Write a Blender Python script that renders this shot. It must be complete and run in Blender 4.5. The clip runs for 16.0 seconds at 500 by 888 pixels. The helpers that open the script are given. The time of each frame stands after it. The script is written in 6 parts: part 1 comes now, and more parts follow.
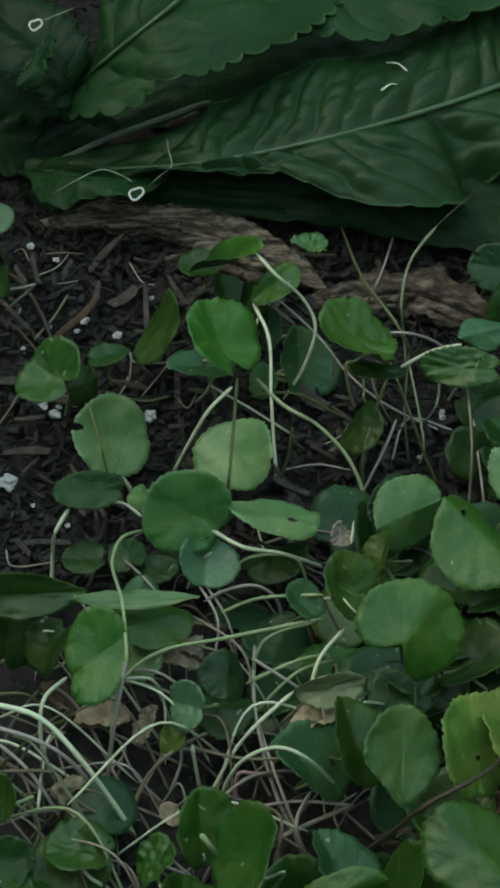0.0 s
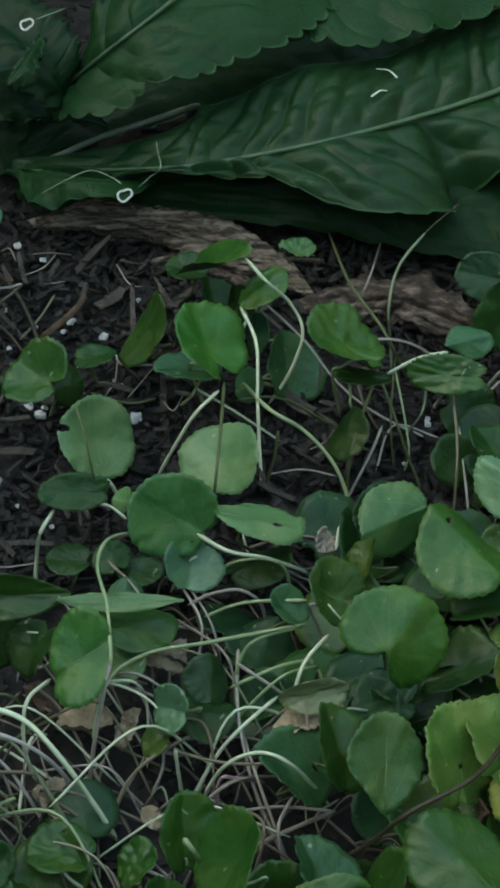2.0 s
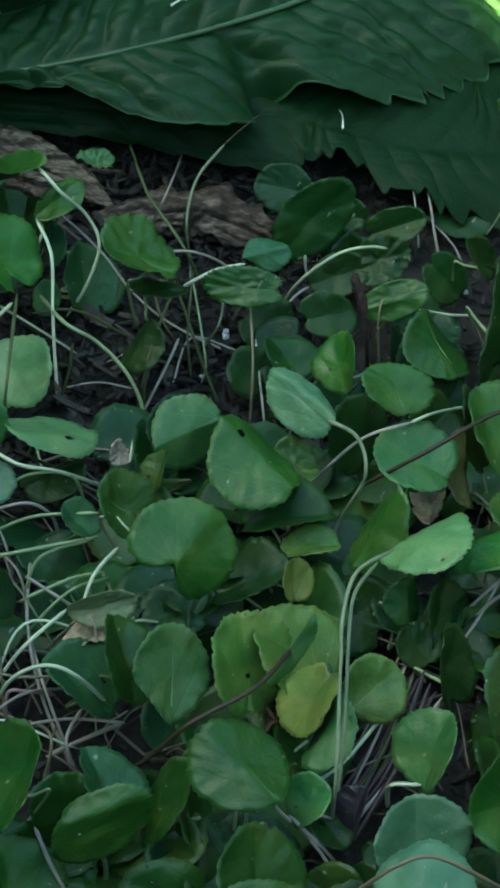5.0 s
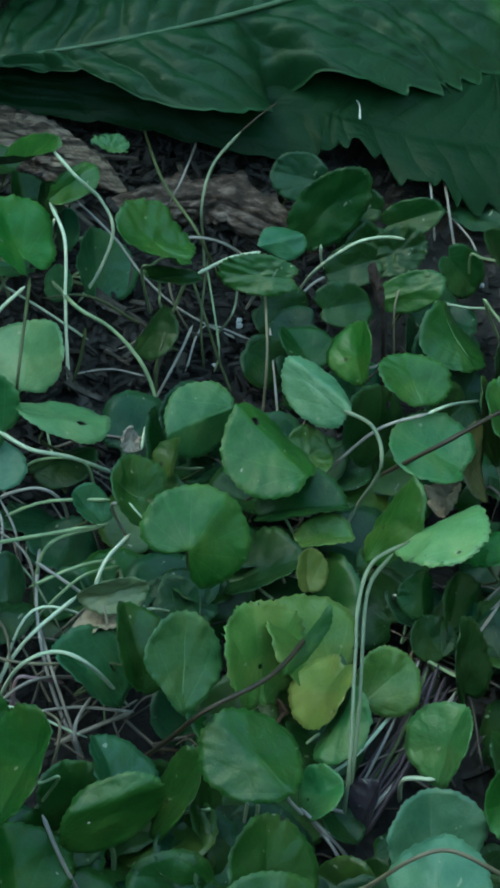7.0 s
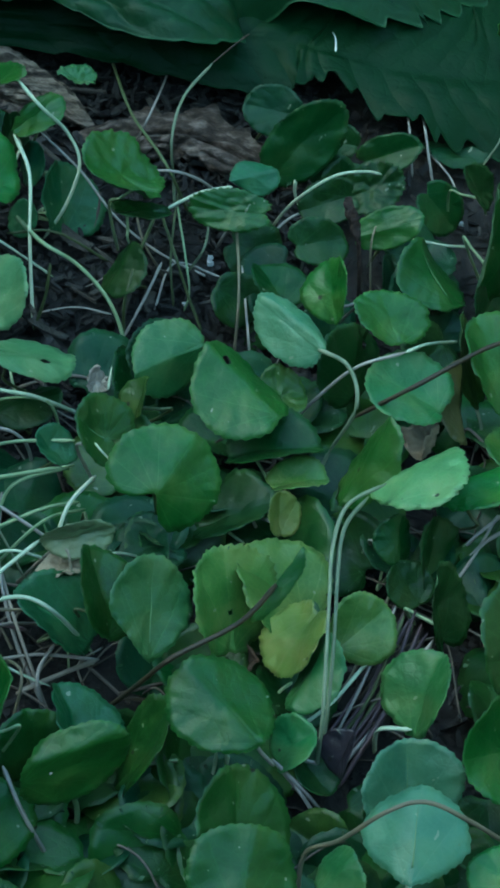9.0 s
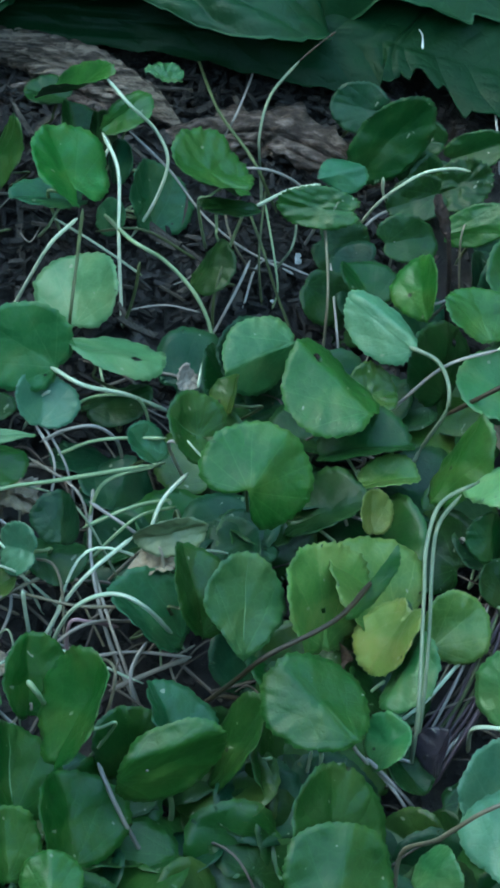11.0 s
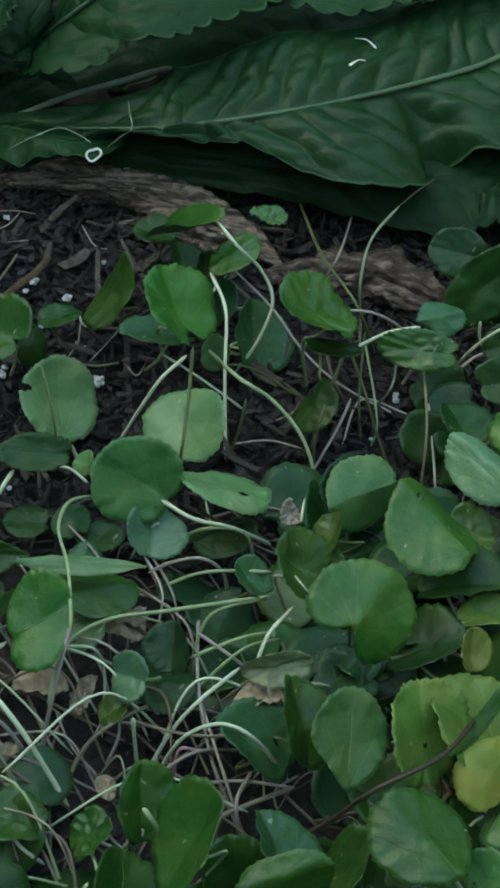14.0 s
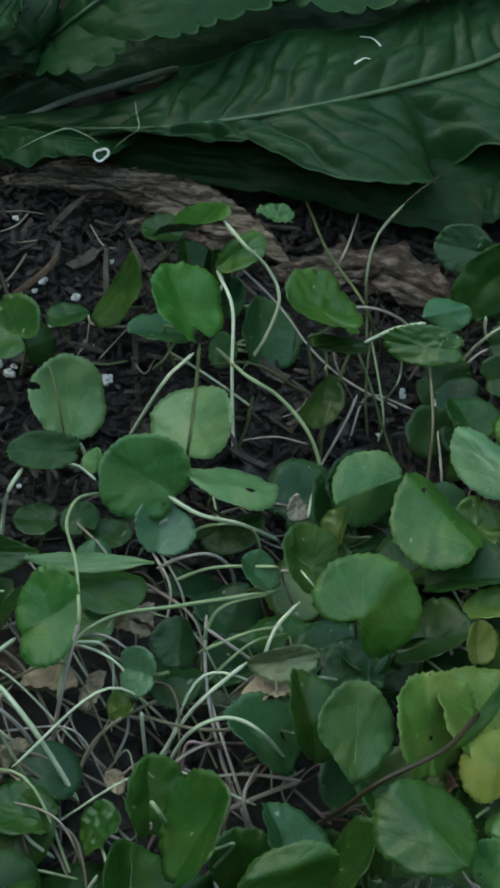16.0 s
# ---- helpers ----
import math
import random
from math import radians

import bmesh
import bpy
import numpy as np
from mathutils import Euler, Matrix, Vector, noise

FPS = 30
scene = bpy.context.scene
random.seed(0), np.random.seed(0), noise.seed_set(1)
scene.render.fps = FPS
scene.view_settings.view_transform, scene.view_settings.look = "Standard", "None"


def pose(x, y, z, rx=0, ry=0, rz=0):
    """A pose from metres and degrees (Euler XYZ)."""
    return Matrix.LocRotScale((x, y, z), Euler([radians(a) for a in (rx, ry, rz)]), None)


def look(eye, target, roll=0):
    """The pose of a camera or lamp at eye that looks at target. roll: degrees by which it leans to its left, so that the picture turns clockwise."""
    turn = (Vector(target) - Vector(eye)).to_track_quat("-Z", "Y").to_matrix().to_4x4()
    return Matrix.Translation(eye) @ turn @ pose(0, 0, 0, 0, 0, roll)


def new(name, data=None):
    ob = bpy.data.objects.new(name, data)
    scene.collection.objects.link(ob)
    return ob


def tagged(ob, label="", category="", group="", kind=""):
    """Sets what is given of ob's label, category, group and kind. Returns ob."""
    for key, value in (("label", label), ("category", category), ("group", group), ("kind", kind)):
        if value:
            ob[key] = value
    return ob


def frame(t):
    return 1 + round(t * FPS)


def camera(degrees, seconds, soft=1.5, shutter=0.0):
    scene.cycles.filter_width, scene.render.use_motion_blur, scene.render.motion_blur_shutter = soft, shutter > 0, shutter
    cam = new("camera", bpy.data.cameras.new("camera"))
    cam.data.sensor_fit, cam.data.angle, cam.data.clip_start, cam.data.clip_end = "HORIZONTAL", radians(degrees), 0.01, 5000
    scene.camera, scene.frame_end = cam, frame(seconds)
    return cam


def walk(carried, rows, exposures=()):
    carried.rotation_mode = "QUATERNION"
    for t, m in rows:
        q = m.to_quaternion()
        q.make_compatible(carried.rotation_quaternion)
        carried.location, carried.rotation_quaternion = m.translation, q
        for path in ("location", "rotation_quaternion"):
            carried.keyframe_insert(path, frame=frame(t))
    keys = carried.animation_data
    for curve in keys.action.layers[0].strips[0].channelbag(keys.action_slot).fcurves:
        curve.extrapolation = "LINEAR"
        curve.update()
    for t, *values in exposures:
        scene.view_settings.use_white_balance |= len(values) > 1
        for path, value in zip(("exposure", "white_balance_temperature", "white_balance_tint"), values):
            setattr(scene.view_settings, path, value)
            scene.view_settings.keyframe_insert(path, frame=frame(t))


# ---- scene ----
cam = camera(13.98, 16.0, soft=3.3)
PATH = [
    (0, (0.0000, -0.5657, 0.5957), (-0.0000, -0.0000, 0.0300), -0.00),
    (0.5, (-0.0064, -0.5639, 0.5935), (-0.0040, -0.0036, 0.0224), 0.80),
    (1, (-0.0049, -0.5639, 0.5930), (-0.0011, -0.0051, 0.0205), 1.05),
    (1.5, (-0.0029, -0.5636, 0.5942), (0.0061, -0.0027, 0.0238), 1.44),
    (2, (-0.0055, -0.5647, 0.5962), (0.0055, 0.0014, 0.0310), 1.75),
    (2.5, (-0.0028, -0.5663, 0.5979), (0.0115, 0.0046, 0.0377), 1.74),
    (3, (-0.0004, -0.5647, 0.5972), (0.0310, 0.0015, 0.0328), 3.00),
    (3.5, (0.0054, -0.5647, 0.5999), (0.0656, -0.0090, 0.0276), 5.15),
    (3.7, (0.0086, -0.5641, 0.5988), (0.0800, -0.0135, 0.0228), 5.88),
    (5.8, (0.0171, -0.5652, 0.5894), (0.0809, -0.0247, 0.0030), 5.55),
    (6, (0.0153, -0.5645, 0.5864), (0.0773, -0.0216, 0.0021), 5.41),
    (6.5, (0.0142, -0.5648, 0.5856), (0.0816, -0.0215, 0.0023), 6.12),
    (7, (0.0094, -0.5627, 0.5825), (0.0822, -0.0200, -0.0008), 7.13),
    (7.5, (0.0088, -0.5618, 0.5785), (0.0946, -0.0147, 0.0012), 8.09),
    (8, (0.0148, -0.5630, 0.5841), (0.1132, -0.0150, 0.0096), 8.85),
    (8.5, (0.0099, -0.5587, 0.5709), (0.0998, -0.0146, -0.0087), 8.52),
    (9, (0.0133, -0.5503, 0.5577), (0.0966, -0.0192, -0.0347), 8.23),
    (9.5, (0.0086, -0.5499, 0.5506), (0.0588, -0.0170, -0.0439), 5.23),
    (10, (0.0123, -0.5497, 0.5517), (0.0635, -0.0174, -0.0433), 5.34),
    (10.2, (0.0112, -0.5501, 0.5529), (0.0634, -0.0177, -0.0419), 5.46),
    (12.3, (-0.0088, -0.5490, 0.5597), (0.0564, -0.0165, -0.0338), 7.79),
    (12.5, (-0.0102, -0.5505, 0.5624), (0.0473, -0.0141, -0.0284), 7.09),
    (13, (-0.0131, -0.5492, 0.5645), (0.0403, -0.0077, -0.0219), 6.94),
    (13.5, (-0.0166, -0.5539, 0.5719), (0.0303, 0.0017, -0.0018), 6.54),
    (14, (-0.0203, -0.5588, 0.5755), (0.0200, 0.0057, 0.0101), 6.15),
    (14.5, (-0.0211, -0.5629, 0.5802), (0.0139, 0.0090, 0.0219), 5.64),
    (15, (-0.0209, -0.5636, 0.5802), (0.0070, 0.0060, 0.0191), 4.94),
    (15.5, (-0.0199, -0.5628, 0.5791), (0.0109, 0.0022, 0.0135), 5.10),
    (16, (-0.0155, -0.5635, 0.5797), (0.0169, 0.0005, 0.0132), 5.14),
]
EXPOSURES = [
    (0.0, 2.260, 9670, -13), (1.0, 2.430, 8370, -12), (2.0, 2.420, 8560, -9), (3.0, 2.330, 9020, -12), (3.5, 2.370, 7440, -23), (6.0, 2.490, 6980, -23), (7.0, 2.590, 6600, -26),
    (8.0, 2.440, 7160, -27), (8.5, 2.440, 7350, -22), (9.0, 2.550, 5770, -30), (9.5, 2.950, 5720, -30), (10.0, 3.030, 5910, -26), (12.5, 3.030, 6140, -17),
    (13.0, 2.990, 6980, -20), (13.5, 2.790, 7810, -25), (14.0, 2.540, 8090, -12), (14.5, 2.490, 7900, -10), (16.0, 2.430, 8280, -11),
]
walk(cam, [(t, look(e, a, r)) for t, e, a, r in PATH], EXPOSURES)

# ---- light ----
world = bpy.data.worlds.new("world")
scene.world = world
world.use_nodes = True
sky = world.node_tree.nodes.new("ShaderNodeTexSky")
sky.sky_type = "NISHITA"
sky.sun_disc = False
sky.ozone_density = 0.6
sky.dust_density = 1.5
sky.sun_elevation = radians(45)
sky.sun_rotation = radians(-90)
background = world.node_tree.nodes["Background"]
background.inputs["Strength"].default_value = 0.15
world.node_tree.links.new(sky.outputs["Color"], background.inputs["Color"])

sun = new("sun", bpy.data.lights.new("sun", "SUN"))
sun.data.energy = 5.0
sun.data.angle = radians(0.6)
sun.data.color = (1.0, 0.94, 0.84)
sun.matrix_world = look((-3, 0.17, 3), (0, 0.17, 0))


# ---- materials ----
class Graph:
    """A small helper round one node material."""

    def __init__(self, name):
        self.mat = bpy.data.materials.new(name)
        self.mat.use_nodes = True
        self.nodes, self.links = self.mat.node_tree.nodes, self.mat.node_tree.links
        self.shader = self.nodes["Principled BSDF"]
        self.out = self.nodes["Material Output"]

    def add(self, kind, **values):
        node = self.nodes.new(kind)
        for key, value in values.items():
            node.inputs[key.replace("_", " ")].default_value = value
        return node

    def wire(self, a, b):
        self.links.new(a, b)

    def noise(self, vector, scale, detail=4.0, rough=0.55):
        n = self.add("ShaderNodeTexNoise", Scale=scale, Detail=detail, Roughness=rough)
        self.wire(vector, n.inputs["Vector"])
        return n.outputs["Fac"]

    def ramp(self, fac, stops):
        n = self.nodes.new("ShaderNodeValToRGB")
        while len(n.color_ramp.elements) < len(stops):
            n.color_ramp.elements.new(0.5)
        for e, (at, colour) in zip(n.color_ramp.elements, stops):
            e.position, e.color = at, (*colour, 1)
        self.wire(fac, n.inputs["Fac"])
        return n.outputs["Color"]

    def mix(self, fac, a, b, mode="MIX"):
        n = self.nodes.new("ShaderNodeMix")
        n.data_type, n.blend_type = "RGBA", mode
        for value, slot in ((fac, 0), (a, 6), (b, 7)):
            if isinstance(value, (int, float)):
                n.inputs[slot].default_value = value
            elif isinstance(value, tuple):
                n.inputs[slot].default_value = (*value, 1)
            else:
                self.wire(value, n.inputs[slot])
        return n.outputs[2]

    def math(self, op, a, b=0.0, clamp=False):
        n = self.nodes.new("ShaderNodeMath")
        n.operation, n.use_clamp = op, clamp
        for value, slot in ((a, 0), (b, 1)):
            if isinstance(value, (int, float)):
                n.inputs[slot].default_value = value
            else:
                self.wire(value, n.inputs[slot])
        return n.outputs[0]

    def bump(self, height, strength, distance):
        n = self.add("ShaderNodeBump", Strength=strength, Distance=distance)
        self.wire(height, n.inputs["Height"])
        self.wire(n.outputs["Normal"], self.shader.inputs["Normal"])
        return n.outputs["Normal"]

    def see_through(self, colour, share, normal=None):
        """Lets part of the light through a thin blade."""
        t = self.nodes.new("ShaderNodeBsdfTranslucent")
        m = self.nodes.new("ShaderNodeMixShader")
        self.wire(colour, t.inputs["Color"])
        if normal is not None:
            self.wire(normal, t.inputs["Normal"])
        m.inputs[0].default_value = share
        self.wire(self.shader.outputs[0], m.inputs[1])
        self.wire(t.outputs[0], m.inputs[2])
        self.wire(m.outputs[0], self.out.inputs["Surface"])


def leaf_material(name, dark, light, vein, rough=0.4, through_share=0.25, gloss=0.5):
    """A pennywort blade: mottled green with pale veins that fan out from the stalk, fine pores and a few specks."""
    g = Graph(name)
    place = g.nodes.new("ShaderNodeTexCoord").outputs["Object"]
    rnd = g.nodes.new("ShaderNodeObjectInfo").outputs["Random"]
    uv = g.nodes.new("ShaderNodeUVMap")
    uv.uv_map = "fan"
    split = g.nodes.new("ShaderNodeSeparateXYZ")
    g.wire(uv.outputs["UV"], split.inputs[0])
    ray, far = split.outputs["X"], split.outputs["Y"]
    big = g.noise(place, 70.0, 3.0)
    fine = g.noise(place, 600.0, 3.0)
    colour = g.ramp(big, ((0.3, dark), (0.7, light)))
    shift = g.nodes.new("ShaderNodeHueSaturation")
    g.wire(colour, shift.inputs["Color"])
    g.wire(g.math("ADD", g.math("MULTIPLY", rnd, 0.022), 0.487), shift.inputs["Hue"])
    g.wire(g.math("ADD", g.math("MULTIPLY", rnd, 0.35), 0.82), shift.inputs["Value"])
    colour = shift.outputs["Color"]
    off = g.math("ABSOLUTE", g.math("SUBTRACT", g.math("FRACT", ray), 0.5))
    wide = g.math("MULTIPLY", off, far)
    line = g.math("SUBTRACT", 1.0, g.math("DIVIDE", wide, 0.016), clamp=True)
    line = g.math("MULTIPLY", line, g.math("SUBTRACT", 1.0, g.math("MULTIPLY", far, 0.75), clamp=True), clamp=True)
    net = g.nodes.new("ShaderNodeTexVoronoi")
    net.feature = "DISTANCE_TO_EDGE"
    net.inputs["Scale"].default_value = 330.0
    g.wire(place, net.inputs["Vector"])
    cell = g.math("SUBTRACT", 1.0, g.math("MULTIPLY", net.outputs["Distance"], 9.0), clamp=True)
    colour = g.mix(g.math("MULTIPLY", line, 0.42), colour, vein)
    colour = g.mix(g.math("MULTIPLY", cell, 0.09), colour, vein)
    rim = g.nodes.new("ShaderNodeUVMap")
    rim.uv_map = "rim"
    apart = g.nodes.new("ShaderNodeSeparateXYZ")
    g.wire(rim.outputs["UV"], apart.inputs[0])
    margin = g.math("MULTIPLY", g.math("SUBTRACT", apart.outputs["X"], 0.93), 14.0, clamp=True)
    colour = g.mix(g.math("MULTIPLY", margin, 0.22), colour, vein)
    blotch = g.math("MULTIPLY", g.math("SUBTRACT", g.noise(place, 60.0, 6.0, 0.68), 0.5), 4.0, clamp=True)
    colour = g.mix(g.math("MULTIPLY", blotch, 0.28), colour, vein)
    olive = g.math("MULTIPLY", g.math("SUBTRACT", g.noise(place, 55.0, 5.0, 0.62), 0.48), 6.0, clamp=True)
    warm = g.nodes.new("ShaderNodeHueSaturation")
    g.wire(colour, warm.inputs["Color"])
    warm.inputs["Hue"].default_value = 0.458
    warm.inputs["Value"].default_value = 0.9
    colour = g.mix(g.math("MULTIPLY", olive, 0.6), colour, warm.outputs["Color"])
    speck = g.math("GREATER_THAN", g.noise(place, 260.0, 1.0), 0.76)
    colour = g.mix(g.math("MULTIPLY", speck, 0.5), colour, (0.36, 0.38, 0.28))
    dots = g.add("ShaderNodeTexVoronoi", Scale=85.0)
    g.wire(place, dots.inputs["Vector"])
    pin = g.math("MULTIPLY", g.math("LESS_THAN", dots.outputs["Distance"], 0.075), g.math("GREATER_THAN", g.noise(place, 47.0, 2.0), 0.55))
    colour = g.mix(g.math("MULTIPLY", pin, 0.85), colour, (0.012, 0.012, 0.008))
    worn = g.math("GREATER_THAN", g.noise(place, 110.0, 5.0, 0.7), 0.71)
    colour = g.mix(g.math("MULTIPLY", worn, 0.35), colour, (0.12, 0.09, 0.03))
    g.wire(colour, g.shader.inputs["Base Color"])
    g.wire(g.math("ADD", g.math("MULTIPLY", fine, 0.25), rough - 0.13), g.shader.inputs["Roughness"])
    g.shader.inputs["Specular IOR Level"].default_value = gloss
    groove = g.math("SUBTRACT", 1.0, g.math("DIVIDE", wide, 0.07), clamp=True)
    height = g.math("ADD", g.math("MULTIPLY", fine, 0.25), g.math("SUBTRACT", g.math("MULTIPLY", big, 1.0), g.math("MULTIPLY", groove, 0.08)))
    height = g.math("SUBTRACT", height, g.math("MULTIPLY", cell, 0.05))
    n = g.bump(height, 0.55, 0.0011)
    g.see_through(colour, through_share, n)
    return g.mat


def stalk_material(name, dark, light):
    """A ribbed soft stalk, mottled along its length."""
    g = Graph(name)
    place = g.nodes.new("ShaderNodeTexCoord").outputs["Object"]
    rnd = g.nodes.new("ShaderNodeObjectInfo").outputs["Random"]
    n = g.noise(place, 90.0, 3.0)
    colour = g.ramp(g.math("ADD", g.math("MULTIPLY", n, 0.8), g.math("MULTIPLY", rnd, 0.2)), ((0.3, dark), (0.7, light)))
    g.wire(colour, g.shader.inputs["Base Color"])
    g.shader.inputs["Roughness"].default_value = 0.55
    g.shader.inputs["Specular IOR Level"].default_value = 0.45
    g.shader.inputs["Subsurface Weight"].default_value = 0.0
    g.bump(g.noise(place, 900.0, 2.0), 0.3, 0.0005)
    return g.mat


def plain_material(name, stops, scale, rough, bump, fine=700.0, per_island=False, stretch=None):
    """A mottled matt surface: litter, soil, grit."""
    g = Graph(name)
    place = g.nodes.new("ShaderNodeTexCoord").outputs["Object"]
    if stretch:
        m = g.nodes.new("ShaderNodeMapping")
        m.inputs["Scale"].default_value = stretch
        g.wire(place, m.inputs["Vector"])
        place = m.outputs["Vector"]
    n = g.noise(place, scale, 6.0, 0.62)
    if per_island:
        r = g.nodes.new("ShaderNodeNewGeometry").outputs["Random Per Island"]
        n = g.math("ADD", g.math("MULTIPLY", n, 0.4), g.math("MULTIPLY", r, 0.6))
    g.wire(g.ramp(n, stops), g.shader.inputs["Base Color"])
    g.shader.inputs["Roughness"].default_value = rough
    g.shader.inputs["Specular IOR Level"].default_value = 0.35
    g.bump(g.math("ADD", g.noise(place, fine, 5.0, 0.7), g.math("MULTIPLY", g.noise(place, scale, 4.0), 1.5)), bump, 0.002)
    return g.mat


LEAF = {
    "green": leaf_material("leaf_green", (0.02061, 0.0968, 0.01213), (0.03916, 0.154, 0.0208), (0.103, 0.242, 0.06065)),
    # dark and dkblue: the shade on low and inner leaves is put into the green
    "dark": leaf_material("leaf_shade_dark", (0.009522, 0.04285, 0.007798), (0.01799, 0.06688, 0.013), (0.0529, 0.1254, 0.03466), gloss=0.32),
    "deepgreen": leaf_material("leaf_deep_green", (0.01443, 0.0638, 0.007798), (0.02679, 0.099, 0.01386), (0.07213, 0.176, 0.03899)),
    "mint": leaf_material("leaf_mint", (0.05348, 0.1443, 0.07925), (0.09091, 0.2085, 0.1158), (0.1711, 0.2995, 0.1828)),
    "muted": leaf_material("leaf_muted", (0.02957, 0.1166, 0.03049), (0.06574, 0.1749, 0.04956), (0.1474, 0.2915, 0.1048)),
    "blue": leaf_material("leaf_bluish", (0.02116, 0.088, 0.03466), (0.03864, 0.132, 0.05107), (0.092, 0.22, 0.1003)),
    "dkblue": leaf_material("leaf_shade_bluish", (0.01063, 0.04389, 0.01805), (0.01932, 0.06897, 0.02626), (0.0483, 0.1149, 0.04925), gloss=0.32),
    "pale": leaf_material("leaf_pale", (0.09984, 0.2464, 0.08395), (0.1645, 0.3573, 0.1285), (0.2937, 0.4682, 0.2074), 0.38),
    "sage": leaf_material("leaf_sage", (0.08038, 0.185, 0.07278), (0.136, 0.268, 0.1092), (0.2473, 0.3956, 0.1872), 0.4),
    "lime": leaf_material("leaf_lime", (0.06707, 0.1567, 0.02736), (0.1192, 0.2195, 0.04651), (0.2981, 0.3888, 0.1231)),
    "olive": leaf_material("leaf_olive", (0.0276, 0.077, 0.01094), (0.0506, 0.1155, 0.01824), (0.092, 0.176, 0.04104)),
    "yellow": leaf_material("leaf_yellow", (0.1133, 0.17, 0.0326), (0.1927, 0.2444, 0.05216), (0.272, 0.3082, 0.1305)),
    "ochre": leaf_material("leaf_ochre", (0.075, 0.085, 0.0228), (0.13, 0.13, 0.0399), (0.18, 0.18, 0.0798)),
    "plum": leaf_material("leaf_plum", (0.014, 0.012, 0.01824), (0.028, 0.022, 0.0342), (0.05, 0.05, 0.057)),
    "teal": leaf_material("leaf_teal", (0.0805, 0.2065, 0.1092), (0.1265, 0.2832, 0.1495), (0.2185, 0.3776, 0.2185)),
    "straw": leaf_material("leaf_straw", (0.15, 0.22, 0.1026), (0.23, 0.29, 0.1482), (0.3, 0.36, 0.228)),
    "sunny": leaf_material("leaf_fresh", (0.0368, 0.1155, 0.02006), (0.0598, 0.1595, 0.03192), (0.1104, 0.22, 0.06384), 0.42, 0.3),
}
UNDERSIDE = leaf_material("leaf_underside", (0.06, 0.12, 0.06), (0.09, 0.16, 0.08), (0.15, 0.24, 0.12), 0.55)
STALK = {
    "pale": stalk_material("stalk_pale", (0.36, 0.43, 0.29), (0.58, 0.63, 0.46)),
    "palegreen": stalk_material("stalk_green", (0.18, 0.25, 0.12), (0.33, 0.41, 0.23)),
    "white": stalk_material("stalk_white", (0.46, 0.56, 0.38), (0.68, 0.74, 0.55)),
    "whitel": stalk_material("stalk_white_lilac", (0.32, 0.3, 0.3), (0.48, 0.44, 0.42)),
    "olive": stalk_material("stalk_olive", (0.045, 0.06, 0.02), (0.1, 0.125, 0.05)),
    "lilac": stalk_material("stalk_lilac", (0.2, 0.18, 0.165), (0.39, 0.36, 0.32)),
    "lilacpale": stalk_material("stalk_grey_green", (0.13, 0.165, 0.1), (0.25, 0.29, 0.19)),
    "pink": stalk_material("stalk_pink", (0.24, 0.14, 0.16), (0.38, 0.25, 0.26)),
    "brownish": stalk_material("stalk_brown_green", (0.11, 0.09, 0.06), (0.19, 0.17, 0.11)),
    "brownp": stalk_material("stalk_brown_pale", (0.19, 0.17, 0.125), (0.37, 0.33, 0.25)),
    "purple": stalk_material("stalk_purple", (0.035, 0.022, 0.028), (0.09, 0.06, 0.07)),
    "bark": stalk_material("stalk_runner", (0.02, 0.013, 0.006), (0.045, 0.031, 0.016)),
    "petiole": stalk_material("stalk_herb", (0.08, 0.115, 0.085), (0.17, 0.21, 0.165)),
    "rib": stalk_material("stalk_midrib", (0.07, 0.15, 0.055), (0.13, 0.23, 0.1)),
    "dry": stalk_material("stalk_dry", (0.16, 0.135, 0.11), (0.33, 0.29, 0.24)),
}
DRY = {
    "tan": plain_material("dry_leaf_tan", ((0.3, (0.16, 0.125, 0.08)), (0.7, (0.42, 0.34, 0.24))), 120.0, 0.8, 0.5),
    "buff": plain_material("dry_leaf_buff", ((0.3, (0.25, 0.2, 0.15)), (0.7, (0.45, 0.38, 0.3))), 150.0, 0.8, 0.5),
    "umber": plain_material("dry_leaf_umber", ((0.3, (0.05, 0.03, 0.02)), (0.7, (0.13, 0.085, 0.055))), 120.0, 0.85, 0.6),
}
SOIL = plain_material("soil", ((0.3, (0.017, 0.015, 0.015)), (0.55, (0.036, 0.032, 0.031)), (0.8, (0.06, 0.054, 0.052))), 160.0, 0.9, 1.0, 900.0)
CHIPS = plain_material("mulch_chip", ((0.15, (0.01, 0.0088, 0.0088)), (0.55, (0.021, 0.0185, 0.018)), (0.8, (0.04, 0.036, 0.0345)), (0.95, (0.15, 0.135, 0.128))), 90.0, 0.85, 0.8, 500.0, True)
CHIP_LIGHT = plain_material("weathered_chip", ((0.3, (0.035, 0.03, 0.026)), (0.7, (0.11, 0.095, 0.08))), 160.0, 0.85, 0.9, 700.0)
PERLITE = plain_material("perlite_white", ((0.3, (0.5, 0.5, 0.5)), (0.7, (0.8, 0.8, 0.8))), 500.0, 0.9, 0.8, 1500.0)
WOOD = plain_material("weathered_wood", ((0.34, (0.014, 0.011, 0.009)), (0.47, (0.1, 0.078, 0.062)), (0.6, (0.35, 0.28, 0.225))), 30.0, 0.9, 1.0, 150.0, False, (1.0, 9.0, 9.0))
ROTTEN = plain_material("rotten_wood", ((0.32, (0.02, 0.015, 0.012)), (0.5, (0.085, 0.062, 0.05)), (0.68, (0.27, 0.21, 0.18))), 110.0, 0.95, 1.0, 400.0, False, (1.0, 1.8, 1.8))
